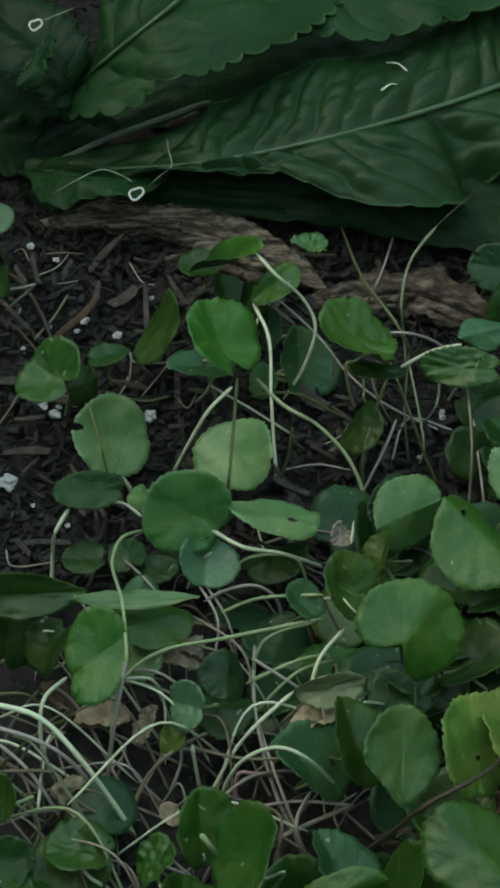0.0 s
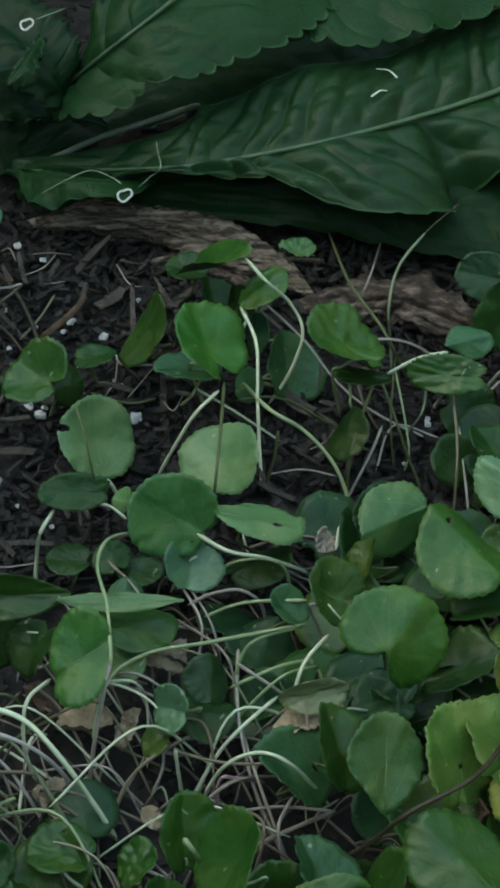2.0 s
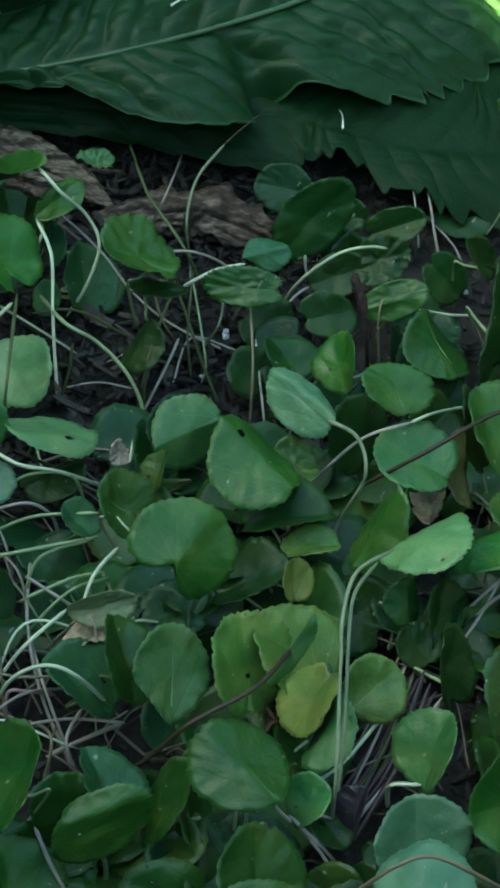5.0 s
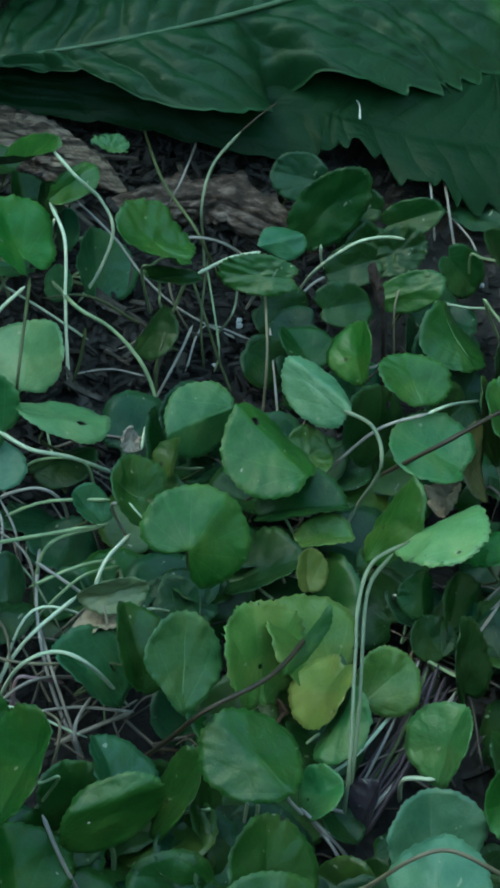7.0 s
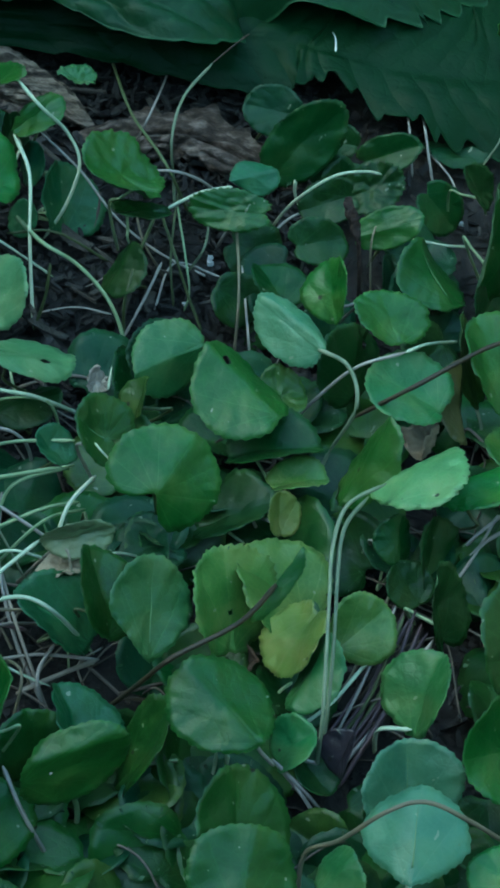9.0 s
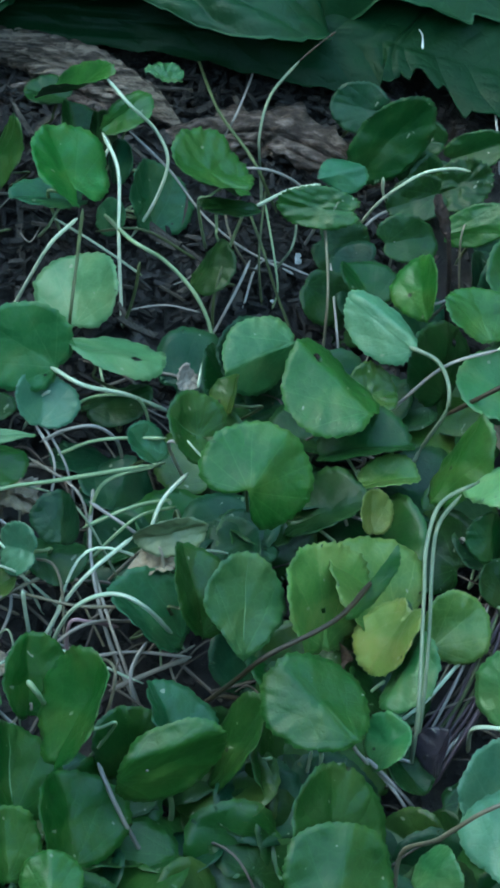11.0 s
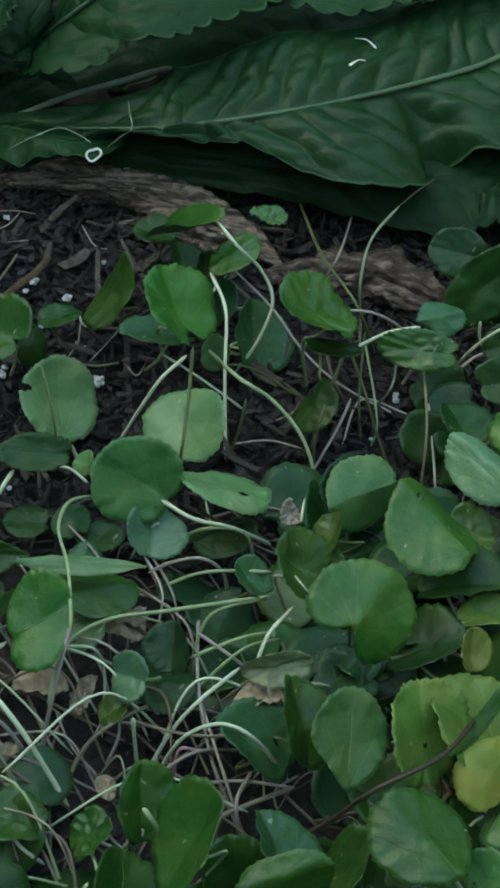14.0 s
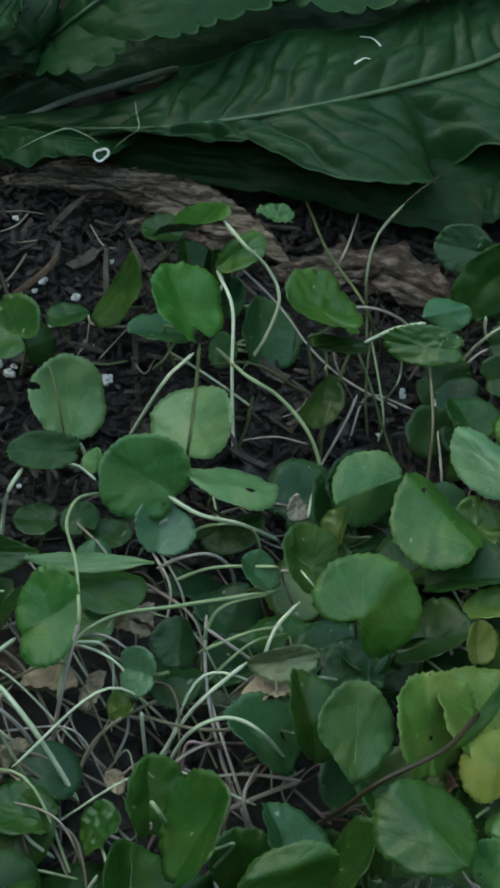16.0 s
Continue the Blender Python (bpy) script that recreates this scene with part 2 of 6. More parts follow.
SCREEN_PALE = plain_material("screen_pale", ((0.3, (0.3, 0.28, 0.25)), (0.7, (0.4, 0.38, 0.34))), 8.0, 0.9, 0.4, 120.0)
SCREEN_DARK = plain_material("screen_dark", ((0.3, (0.038, 0.048, 0.036)), (0.7, (0.06, 0.075, 0.056))), 6.0, 0.85, 0.4, 90.0)
PETAL = plain_material("fallen_petal", ((0.3, (0.6, 0.62, 0.58)), (0.7, (0.8, 0.8, 0.77))), 300.0, 0.6, 0.2)


def herb_material(name, dark, light, vein, gloss=0.19):
    """A large puckered blade with a pale midrib and side veins that run out to the teeth."""
    g = Graph(name)
    place = g.nodes.new("ShaderNodeTexCoord").outputs["Object"]
    uv = g.nodes.new("ShaderNodeUVMap")
    uv.uv_map = "fan"
    split = g.nodes.new("ShaderNodeSeparateXYZ")
    g.wire(uv.outputs["UV"], split.inputs[0])
    along, across = split.outputs["X"], split.outputs["Y"]
    big = g.noise(place, 45.0, 4.0)
    fine = g.noise(place, 420.0, 4.0)
    colour = g.ramp(big, ((0.3, dark), (0.7, light)))
    off = g.math("ABSOLUTE", g.math("SUBTRACT", g.math("FRACT", g.math("ADD", along, 0.5)), 0.5))
    side = g.math("SUBTRACT", 1.0, g.math("DIVIDE", off, 0.045), clamp=True)
    net = g.nodes.new("ShaderNodeTexVoronoi")
    net.feature = "DISTANCE_TO_EDGE"
    net.inputs["Scale"].default_value = 160.0
    g.wire(place, net.inputs["Vector"])
    cell = g.math("SUBTRACT", 1.0, g.math("MULTIPLY", net.outputs["Distance"], 7.0), clamp=True)
    colour = g.mix(g.math("MULTIPLY", side, 0.05), colour, vein)
    colour = g.mix(g.math("MULTIPLY", cell, 0.05), colour, vein)
    margin = g.math("MULTIPLY", g.math("SUBTRACT", across, 0.965), 30.0, clamp=True)
    colour = g.mix(g.math("MULTIPLY", margin, 0.55), colour, vein)
    g.wire(colour, g.shader.inputs["Base Color"])
    g.wire(g.math("ADD", g.math("MULTIPLY", fine, 0.2), 0.37), g.shader.inputs["Roughness"])
    g.shader.inputs["Specular IOR Level"].default_value = gloss
    height = g.math("ADD", g.math("MULTIPLY", fine, 0.2), g.math("SUBTRACT", g.math("MULTIPLY", big, 1.6), g.math("MULTIPLY", side, 0.08)))
    height = g.math("SUBTRACT", height, g.math("MULTIPLY", cell, 0.08))
    n = g.bump(height, 0.5, 0.002)
    g.see_through(colour, 0.2, n)
    return g.mat


HERB = {
    "mid": herb_material("herb_green", (0.0092, 0.0385, 0.0125), (0.0138, 0.0525, 0.0165), (0.039, 0.1032, 0.043), 0.27),
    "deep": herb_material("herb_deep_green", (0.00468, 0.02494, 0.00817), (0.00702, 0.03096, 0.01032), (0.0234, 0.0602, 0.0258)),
    "bright": herb_material("herb_bright_green", (0.00936, 0.04128, 0.01204), (0.01482, 0.05676, 0.0172), (0.0429, 0.1075, 0.043)),
    # shade under the big leaf is put into this darker, duller copy of mid
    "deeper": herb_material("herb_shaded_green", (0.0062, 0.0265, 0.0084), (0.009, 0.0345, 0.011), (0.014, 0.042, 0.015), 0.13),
    # sunlight on the toothed tip is put into this paler yellow-green
    "sun": herb_material("herb_sunlit_green", (0.06, 0.14, 0.035), (0.1, 0.19, 0.055), (0.16, 0.25, 0.1)),
}
MIDRIB = stalk_material("midrib", (0.03, 0.068, 0.034), (0.065, 0.118, 0.062))
RIM = stalk_material("leaf_rim", (0.17, 0.25, 0.16), (0.32, 0.39, 0.28))


# ---- helpers ----
def part(name, mesh, material, parent, label=""):
    """One mesh object under a thing or a part; its place is given in the world."""
    ob = new(name, mesh)
    for m in material if isinstance(material, tuple) else (material,):
        if not mesh.materials or len(mesh.materials) < len(material if isinstance(material, tuple) else (material,)):
            mesh.materials.append(m)
    if parent is not None:
        top = parent
        base = Vector((0, 0, 0))
        while top is not None:
            base += top.location
            top = top.parent
        ob.parent = parent
        ob.location = -base
    if label:
        tagged(ob, label)
    return ob


def mesh_of(name, verts, faces, smooth=True):
    me = bpy.data.meshes.new(name)
    me.from_pydata(verts, [], faces)
    if smooth:
        me.polygons.foreach_set("use_smooth", [True] * len(faces))
    me.update()
    return me


def centred(ob):
    """Moves a mesh object's origin to the middle of its mesh."""
    me = ob.data
    mid = sum((v.co for v in me.vertices), Vector()) / len(me.vertices)
    for v in me.vertices:
        v.co -= mid
    ob.location = ob.location + mid
    return ob


def spline(points, steps):
    """A smooth line through the points (Catmull-Rom)."""
    p = [Vector(q) for q in points]
    p = [2 * p[0] - p[1]] + p + [2 * p[-1] - p[-2]]
    out = []
    for i in range(1, len(p) - 2):
        for k in range(steps):
            t = k / steps
            a, b, c, d = p[i - 1:i + 3]
            out.append(0.5 * (2 * b + (c - a) * t + (2 * a - 5 * b + 4 * c - d) * t * t + (3 * b - a - 3 * c + d) * t ** 3))
    out.append(p[-2])
    return out


def tube(name, line, radius, sides=7, wobble=0.0):
    """A closed tube along a line; radius is a function of 0..1."""
    verts, faces = [], []
    n = len(line)
    up = Vector((0.3, 0.2, 1)).normalized()
    for i, c in enumerate(line):
        d = (line[min(i + 1, n - 1)] - line[max(i - 1, 0)]).normalized()
        a = d.cross(up)
        a = (a if a.length > 1e-4 else d.cross(Vector((1, 0, 0)))).normalized()
        b = d.cross(a)
        r = radius(i / (n - 1))
        for k in range(sides):
            w = 2 * math.pi * k / sides
            rr = r * (1 + wobble * noise.noise((c + Vector((k * 0.7, 0, 0))) * 300))
            verts.append(c + (a * math.cos(w) + b * math.sin(w)) * rr)
        if i:
            for k in range(sides):
                k2 = (k + 1) % sides
                faces.append(((i - 1) * sides + k, (i - 1) * sides + k2, i * sides + k2, i * sides + k))
    faces.append(tuple(range(sides))[::-1])
    faces.append(tuple((n - 1) * sides + k for k in range(sides)))
    return mesh_of(name, verts, faces)


VIEW = Vector((0, -0.7, 0.7))
rng = random.Random(11)


def pennywort(place, label):
    """One rooted clump: an empty on the soil that carries its leaves and stalks."""
    ob = new("pennywort_plant")
    ob.location = (*place, 0)
    return tagged(ob, label, "plant", "creeping pennywort patch")


def stalk(clump, points, tone, thick, host=None):
    line = spline(points, 7)
    r = thick * 0.0008
    me = tube("stalk", line, lambda t: r * (1.0 - 0.15 * math.sin(math.pi * t)) * min(1.0, 0.35 + 14 * min(t, 1 - t)), 8, 0.12)
    return centred(part("stalk", me, STALK[tone], host or clump))


def blade_mesh(centre, along, across, cup=0.08, fold=0.0, crinkle=0.0, hole=None, notch=0.2, wedge=0.0, scallop=1.0, seed=0, half=0, off=0.0, slit=0.0, lobe=0.0, gap=0.24, point=0.0, fine=True):
    """A kidney-shaped scalloped blade with a top and an underside. along: half its midrib, across: half its width."""
    c, m, w = Vector(centre), Vector(along), Vector(across)
    n = m.cross(w).normalized()
    if n.dot(VIEW) < 0:
        n = -n
    size = 0.5 * (m.length + w.length)
    r = random.Random(seed)
    lobes = r.randint(28, 36)
    lean, wave, turn = r.uniform(-0.12, 0.12), r.uniform(0.05, 0.12), r.uniform(0, 6.28)
    square = r.uniform(1.92, 2.12)
    rings, spokes = (8, 112) if fine else (5, 56)
    verts, uvs, rims, owns = [], [], [], []
    root = (-0.96 * (1 - notch - slit), 0.0)

    def spot(rad, ang):
        edge = 1.0 - notch * math.exp(-((math.pi - abs(ang)) / gap) ** 2) + 0.04 * math.sin(2 * ang + turn)
        edge *= (abs(math.cos(ang)) ** square + abs(math.sin(ang)) ** square) ** (-1 / square)
        edge *= 1 + lobe * math.exp(-((abs(ang) - 2.45) / 0.5) ** 2)
        edge -= slit * max(0.0, 1 - (math.pi - abs(ang)) / 0.24) ** 0.9
        edge -= wedge * 0.55 * max(0.0, -math.cos(ang)) * abs(math.sin(ang)) ** 0.7
        edge *= 1 + scallop * (rad ** 6) * (0.048 * (lobes * ang / 6.2832 % 1.0) - 0.024) + 0.04 * noise.noise(Vector((math.cos(ang) * 1.6, math.sin(ang) * 1.6, seed * 1.3))) + 0.028 * noise.noise(Vector((math.cos(ang) * 4.2, math.sin(ang) * 4.2, seed * 2.1)))
        p, q = rad * edge * math.cos(ang), rad * edge * math.sin(ang)
        q *= 1 - point * min(1.0, p * p)
        q += lean * p * (1 - abs(p))
        own = (p, q)
        if hole:
            dp, dq = p - hole[0], q - hole[1]
            away = math.hypot(dp, dq)
            if 1e-6 < away < 0.16:
                grown = (0.055 + away * 0.105 / 0.16) / away
                p, q = hole[0] + dp * grown, hole[1] + dq * grown
        sheet = 0.0
        if half:
            sheet = 0.03 * math.copysign(1.0, q) * min(1.0, abs(q) * 4)
            q = half * (1 - 2 * abs(q))
        d = math.hypot(p, q)
        h = size * (sheet + cup * d * d + (0 if half else fold * (math.sqrt((q - off) ** 2 + 0.006) - 0.25)) + wave * math.sin(2.2 * ang + turn) * d * d)
        h += size * 0.075 * noise.noise(Vector((p * 1.7, q * 1.7, seed * 3.7)))
        h += size * (0.022 + 0.05 * rad ** 4) * noise.noise(Vector((p * 4.4, q * 4.4, seed * 5.3)))
        if crinkle:
            h += size * crinkle * 0.35 * noise.noise(Vector((p * 4 + 9, q * 4, seed)))
        return c + m * p + w * q + n * h, (p, q), own

    for side in (0, 1):
        for i in range(rings + 1):
            rad = i / rings
            for k in range(spokes if i else 1):
                ang = -math.pi + 2 * math.pi * (k + 0.5) / spokes
                v, (p, q), own = spot(rad, ang)
                owns.append(own)
                verts.append(v - n * (0.00028 * side * (1 - 0.5 * rad)))
                rims.append((rad, side))
                a = math.atan2(q, p - root[0]) / math.pi
                uvs.append((a * 6.5 + 0.5, math.hypot(p - root[0], q) / 1.8))
    per = 1 + rings * spokes
    faces, kinds = [], []

    def index(i, k, side):
        return side * per + (0 if i == 0 else 1 + (i - 1) * spokes + k % spokes)

    gaps = set()
    if hole:
        for i in range(1, rings):
            for k in range(spokes):
                four = [owns[index(i + a, k + d, 0)] for a in (0, 1) for d in (0, 1)]
                if math.hypot(sum(f[0] for f in four) / 4 - hole[0], sum(f[1] for f in four) / 4 - hole[1]) < 0.085:
                    gaps.add((i, k))
    for side in (0, 1):
        for i in range(rings):
            for k in range(spokes):
                if (i, k) in gaps:
                    continue
                f = [index(i, k, side), index(i + 1, k, side), index(i + 1, k + 1, side), index(i, k + 1, side)]
                if i == 0:
                    f = [f[0], f[1], f[2]]
                faces.append(f if side == 0 else f[::-1])
                kinds.append(side)
    for k in range(spokes):
        faces.append([index(rings, k, 0), index(rings, k, 1), index(rings, k + 1, 1), index(rings, k + 1, 0)])
        kinds.append(0)
    if m.cross(w).dot(n) < 0:
        faces = [f[::-1] for f in faces]
    me = mesh_of("leaf", verts, faces)
    me.polygons.foreach_set("material_index", kinds)
    layer = me.uv_layers.new(name="fan")
    for loop in me.loops:
        layer.data[loop.index].uv = uvs[loop.vertex_index]
    layer = me.uv_layers.new(name="rim")
    for loop in me.loops:
        layer.data[loop.index].uv = rims[loop.vertex_index]
    ridge = []
    for k in range(15):
        p = -0.62 + 0.1 * k
        ridge.append(spot(abs(p), 0.0 if p > 0 else math.pi - 1e-4)[0] + n * 0.0001)
    return me, n, ridge


made_leaves = 0


def leaf(clump, centre, along, across, tone, cup=None, fold=0.0, crinkle=0.0, hole=None, notch=None, wedge=0.0, scallop=1.0, stalked=True, half=0, off=0.0, slit=0.0, rib=0, lobe=0.0, gap=0.24, point=0.0, fine=True):
    global made_leaves
    made_leaves += 1
    cup = rng.uniform(-0.08, 0.1) if cup is None else cup
    fold = fold or rng.uniform(0.18, 0.48) * rng.choice((1, 1, -1))
    me, n, ridge = blade_mesh(centre, along, across, cup, fold, crinkle, hole, rng.uniform(0.1, 0.35) if notch is None else notch, wedge, scallop, made_leaves, half, off, slit, lobe, gap, point, fine)
    ob = centred(part("leaf", me, (LEAF[tone], UNDERSIDE), clump))
    if rib:
        centred(part("midrib", tube("midrib", ridge, lambda t: 0.0003 * (1.05 - t), 6), STALK["rib"], ob, "pale midrib"))
    if stalked:
        c, m = Vector(centre), Vector(along)
        a = c - 0.42 * m - n * 0.001
        b = c - 0.15 * m - n * 0.014
        b.z = max(b.z, 0.003)
        e = c + 0.1 * m + Vector((rng.uniform(-0.004, 0.004), 0.014, 0))
        e.z = 0.001
        stalk(clump, (a, (a * 0.4 + b * 0.6), b, e), rng.choice(("palegreen", "lilac", "olive")), rng.uniform(0.7, 0.95))
    return ob


def profile(values, t):
    """Smooth value along a row of even steps."""
    x = t * (len(values) - 1)
    i = min(int(x), len(values) - 2)
    u = x - i
    return values[i] * (1 - u) + values[i + 1] * u


def big_leaf(herb, tone, points, left, right, facing, teeth, tooth, pucker, rib=(0.0023, 0.0005), calm=0.0, crenate=False, valley=(0.0, 1.0, 0.0), spacing=0.018):
    """A long toothed blade on a raised midrib, puckered between its side veins."""
    global made_leaves
    made_leaves += 1
    line = spline(points, max(34, 340 // len(points)))
    n = len(line)
    first, last = (facing, facing) if isinstance(facing[0], (int, float)) else facing
    up = Vector(last).normalized()
    across = 30 if pucker > 0.002 else 16
    verts, uvs, faces, kinds = [], [], [], []
    cols = 2 * across + 1
    length = sum((line[i + 1] - line[i]).length for i in range(n - 1))
    for layer_side in (0, 1):
        for i, c in enumerate(line):
            t = i / (n - 1)
            d = (line[min(i + 3, n - 1)] - line[max(i - 3, 0)]).normalized()
            ease = max(0.0, min(1.0, (t - 0.3) / 0.2))
            s = d.cross(Vector(first).normalized().lerp(up, ease)).normalized()
            nn = s.cross(d).normalized()
            for k in range(-across, across + 1):
                u = k / across
                half = profile(right, t) if u > 0 else profile(left, t)
                step = t * teeth + 0.5 * noise.noise(Vector((t * 11, made_leaves, u > 0)))
                saw = 1.3 * (step % 1.0) if step % 1.0 < 0.77 else 4.35 * (1 - step % 1.0)
                if crenate:
                    saw = 1.1 * abs(math.sin(math.pi * step)) ** 0.7
                reach = abs(u) * half + (0.25 if t < calm else 1.0) * tooth[u > 0] * (saw ** 0.85 - 0.75) * abs(u) ** 7 * min(1, half / 0.008)
                side = abs(u) * half
                comb = (t * length - 0.75 * side) / spacing + (0.5 if u > 0 else 0.0)
                comb += 0.35 * noise.noise(Vector((t * 17, side * 50, made_leaves * 5.1 + (u > 0))))
                row = side / spacing * 1.9 + 1.2 * noise.noise(Vector((math.floor(comb) * 3.1, made_leaves, u > 0)))
                pillow = math.sin(math.pi * (comb % 1.0)) ** 0.7
                cushion = math.sin(math.pi * (row % 1.0)) ** 0.5
                calmed = min(1, abs(u) * 6) * (1 - abs(u) ** 6)
                lift = pucker * (0.5 * pillow * (0.55 + 0.45 * cushion) + 0.3 * noise.noise(Vector((comb * 1.1, row * 0.8, made_leaves)))) * calmed
                if u > 0:
                    lift -= valley[2] * u * math.exp(-((t - valley[0]) / valley[1]) ** 2)
                lift += 0.05 * reach - 3.0 * reach * reach + 0.0035 * noise.noise(c * 28 + s * (u * 1.5))
                lift += 0.004 * u * u * noise.noise(Vector((t * 12, (u > 0) * 5.0, made_leaves)))
                verts.append(c + s * math.copysign(reach, u) + d * (reach * 0.12 * abs(u)) + nn * (lift - 0.0004 * layer_side))
                uvs.append((comb, abs(u)))
        base = layer_side * n * cols
        for i in range(n - 1):
            for k in range(cols - 1):
                a = base + i * cols + k
                f = [a, a + 1, a + cols + 1, a + cols]
                faces.append(f[::-1] if layer_side else f)
                kinds.append(layer_side)
    rim = [i * cols for i in range(n)] + [(n - 1) * cols + k for k in range(1, cols)]
    rim += [i * cols + cols - 1 for i in range(n - 2, -1, -1)] + [k for k in range(cols - 2, 0, -1)]
    for a, b in zip(rim, rim[1:] + rim[:1]):
        faces.append([b, a, a + n * cols, b + n * cols])
        kinds.append(0)
    me = mesh_of("leaf", verts, faces)
    me.polygons.foreach_set("material_index", kinds)
    lay = me.uv_layers.new(name="fan")
    for loop in me.loops:
        lay.data[loop.index].uv = uvs[loop.vertex_index]
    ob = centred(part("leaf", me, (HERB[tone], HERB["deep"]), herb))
    if rib:
        ridge = [c + up * 0.0012 for c in line]
        me = tube("midrib", ridge, lambda t: rib[0] + (rib[1] - rib[0]) * min(1, t * 1.25) if t < 0.85 else rib[1] * (1.02 - t) / 0.17, 10)
        centred(part("midrib", me, MIDRIB, ob, "pale raised midrib"))
    return ob


# ---- ground ----
def ground():
    steps = [-60, -20, -6, -2, -1] + [-0.6 + 0.012 * i for i in range(101)] + [1, 2, 6, 20, 60]
    verts, faces = [], []
    n = len(steps)
    for y in steps:
        for x in steps:
            near = max(0.0, 1 - max(abs(x), abs(y)) / 1.0)
            h = 0.006 * noise.noise(Vector((x * 14, y * 14, 0))) + 0.003 * noise.noise(Vector((x * 60, y * 60, 3)))
            verts.append((x, y, -0.004 + h * near))
    for j in range(n - 1):
        for i in range(n - 1):
            a = j * n + i
            faces.append((a, a + 1, a + n + 1, a + n))
    ob = new("ground", mesh_of("ground", verts, faces))
    ob.data.materials.append(SOIL)
    tagged(ob, "dark moist garden soil under bark mulch", "ground", kind="structure")


ground()


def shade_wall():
    """An unseen wall added on the sun side so that its shadow lies over the bed."""
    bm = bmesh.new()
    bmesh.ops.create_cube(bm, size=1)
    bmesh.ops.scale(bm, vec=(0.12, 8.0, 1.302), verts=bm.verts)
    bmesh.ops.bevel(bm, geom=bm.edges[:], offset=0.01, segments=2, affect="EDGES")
    me = bpy.data.meshes.new("shade_screen_west")
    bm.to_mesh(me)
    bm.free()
    me.materials.append(SCREEN_PALE)
    ob = new("shade_screen_west", me)
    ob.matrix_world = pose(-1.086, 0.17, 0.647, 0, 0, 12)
    tagged(ob, "unseen pale wall added to shade the bed", "wall", kind="structure")


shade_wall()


def south_screen():
    """An unseen dark screen added behind the camera to cut the low south sky."""
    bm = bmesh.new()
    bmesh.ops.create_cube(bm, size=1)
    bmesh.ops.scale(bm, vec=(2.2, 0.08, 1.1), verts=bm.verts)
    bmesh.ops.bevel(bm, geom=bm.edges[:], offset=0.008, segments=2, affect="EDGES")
    me = bpy.data.meshes.new("sky_screen_south")
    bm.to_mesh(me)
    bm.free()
    me.materials.append(SCREEN_DARK)
    ob = new("sky_screen_south", me)
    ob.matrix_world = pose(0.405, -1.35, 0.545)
    tagged(ob, "unseen dark green screen added to block low sky light", "wall", kind="structure")


south_screen()


def east_screen():
    """A second unseen screen, added along the sunny side to darken leaf halves facing it."""
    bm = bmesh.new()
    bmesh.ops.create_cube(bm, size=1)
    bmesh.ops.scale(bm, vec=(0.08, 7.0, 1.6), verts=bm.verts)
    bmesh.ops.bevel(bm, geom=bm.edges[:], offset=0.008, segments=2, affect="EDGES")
    me = bpy.data.meshes.new("sky_screen_east")
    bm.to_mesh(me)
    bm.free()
    me.materials.append(SCREEN_DARK)
    ob = new("sky_screen_east", me)
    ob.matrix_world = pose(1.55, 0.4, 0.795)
    tagged(ob, "unseen dark green screen added to block low sky light", "wall", kind="structure")


east_screen()


def north_screen():
    """An unseen low screen added behind the herbs; it keeps north sky sheen off the back leaves."""
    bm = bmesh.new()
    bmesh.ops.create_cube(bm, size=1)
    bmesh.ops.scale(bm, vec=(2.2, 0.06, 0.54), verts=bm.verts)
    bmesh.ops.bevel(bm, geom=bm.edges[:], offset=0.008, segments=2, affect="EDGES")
    me = bpy.data.meshes.new("sky_screen_north")
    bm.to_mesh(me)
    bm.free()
    me.materials.append(SCREEN_DARK)
    ob = new("sky_screen_north", me)
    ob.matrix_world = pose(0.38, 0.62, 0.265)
    tagged(ob, "unseen low dark green screen added to cut north sky sheen", "wall", kind="structure")


north_screen()


def chip_mesh(name, count, seed, spread, size):
    """Shredded bark: thin split slivers lying at all angles."""
    r = random.Random(seed)
    verts, faces = [], []
    for _ in range(count):
        x, y = spread(r)
        long, wide, thick = r.uniform(*size), r.uniform(0.0008, 0.0034), r.uniform(0.0005, 0.0016)
        m = pose(x, y, r.uniform(-0.001, 0.005), r.uniform(-38, 38), r.uniform(-32, 32), r.uniform(0, 360))
        b = len(verts)
        bend = r.uniform(-0.06, 0.06) * long
        for s in (-1, -0.2, 0.5, 1):
            k = 1 - 0.5 * abs(s) * r.uniform(0.0, 1.4)
            for a, c in ((-1, -1), (1, -1), (1, 1), (-1, 1)):
                verts.append(m @ Vector((s * long / 2, a * wide / 2 * k + bend * s * s, c * thick / 2)))
        for s in range(3):
            for k in range(4):
                k2 = (k + 1) % 4
                faces.append((b + s * 4 + k, b + s * 4 + k2, b + s * 4 + 4 + k2, b + s * 4 + 4 + k))
        faces.append((b + 3, b + 2, b + 1, b))
        faces.append((b + 12, b + 13, b + 14, b + 15))
    return mesh_of(name, verts, faces, False)


mulch = new("bark_mulch", chip_mesh("bark_mulch", 15000, 5, lambda r: (r.uniform(-0.15, 0.13), r.uniform(-0.06, 0.2)) if r.random() < 0.4 else (r.uniform(-0.28, 0.34), r.uniform(-0.36, 0.42)), (0.002, 0.0105)))
mulch.data.materials.append(CHIPS)
tagged(mulch, "shredded dark brown bark mulch lying on soil", "mulch", kind="stuff")


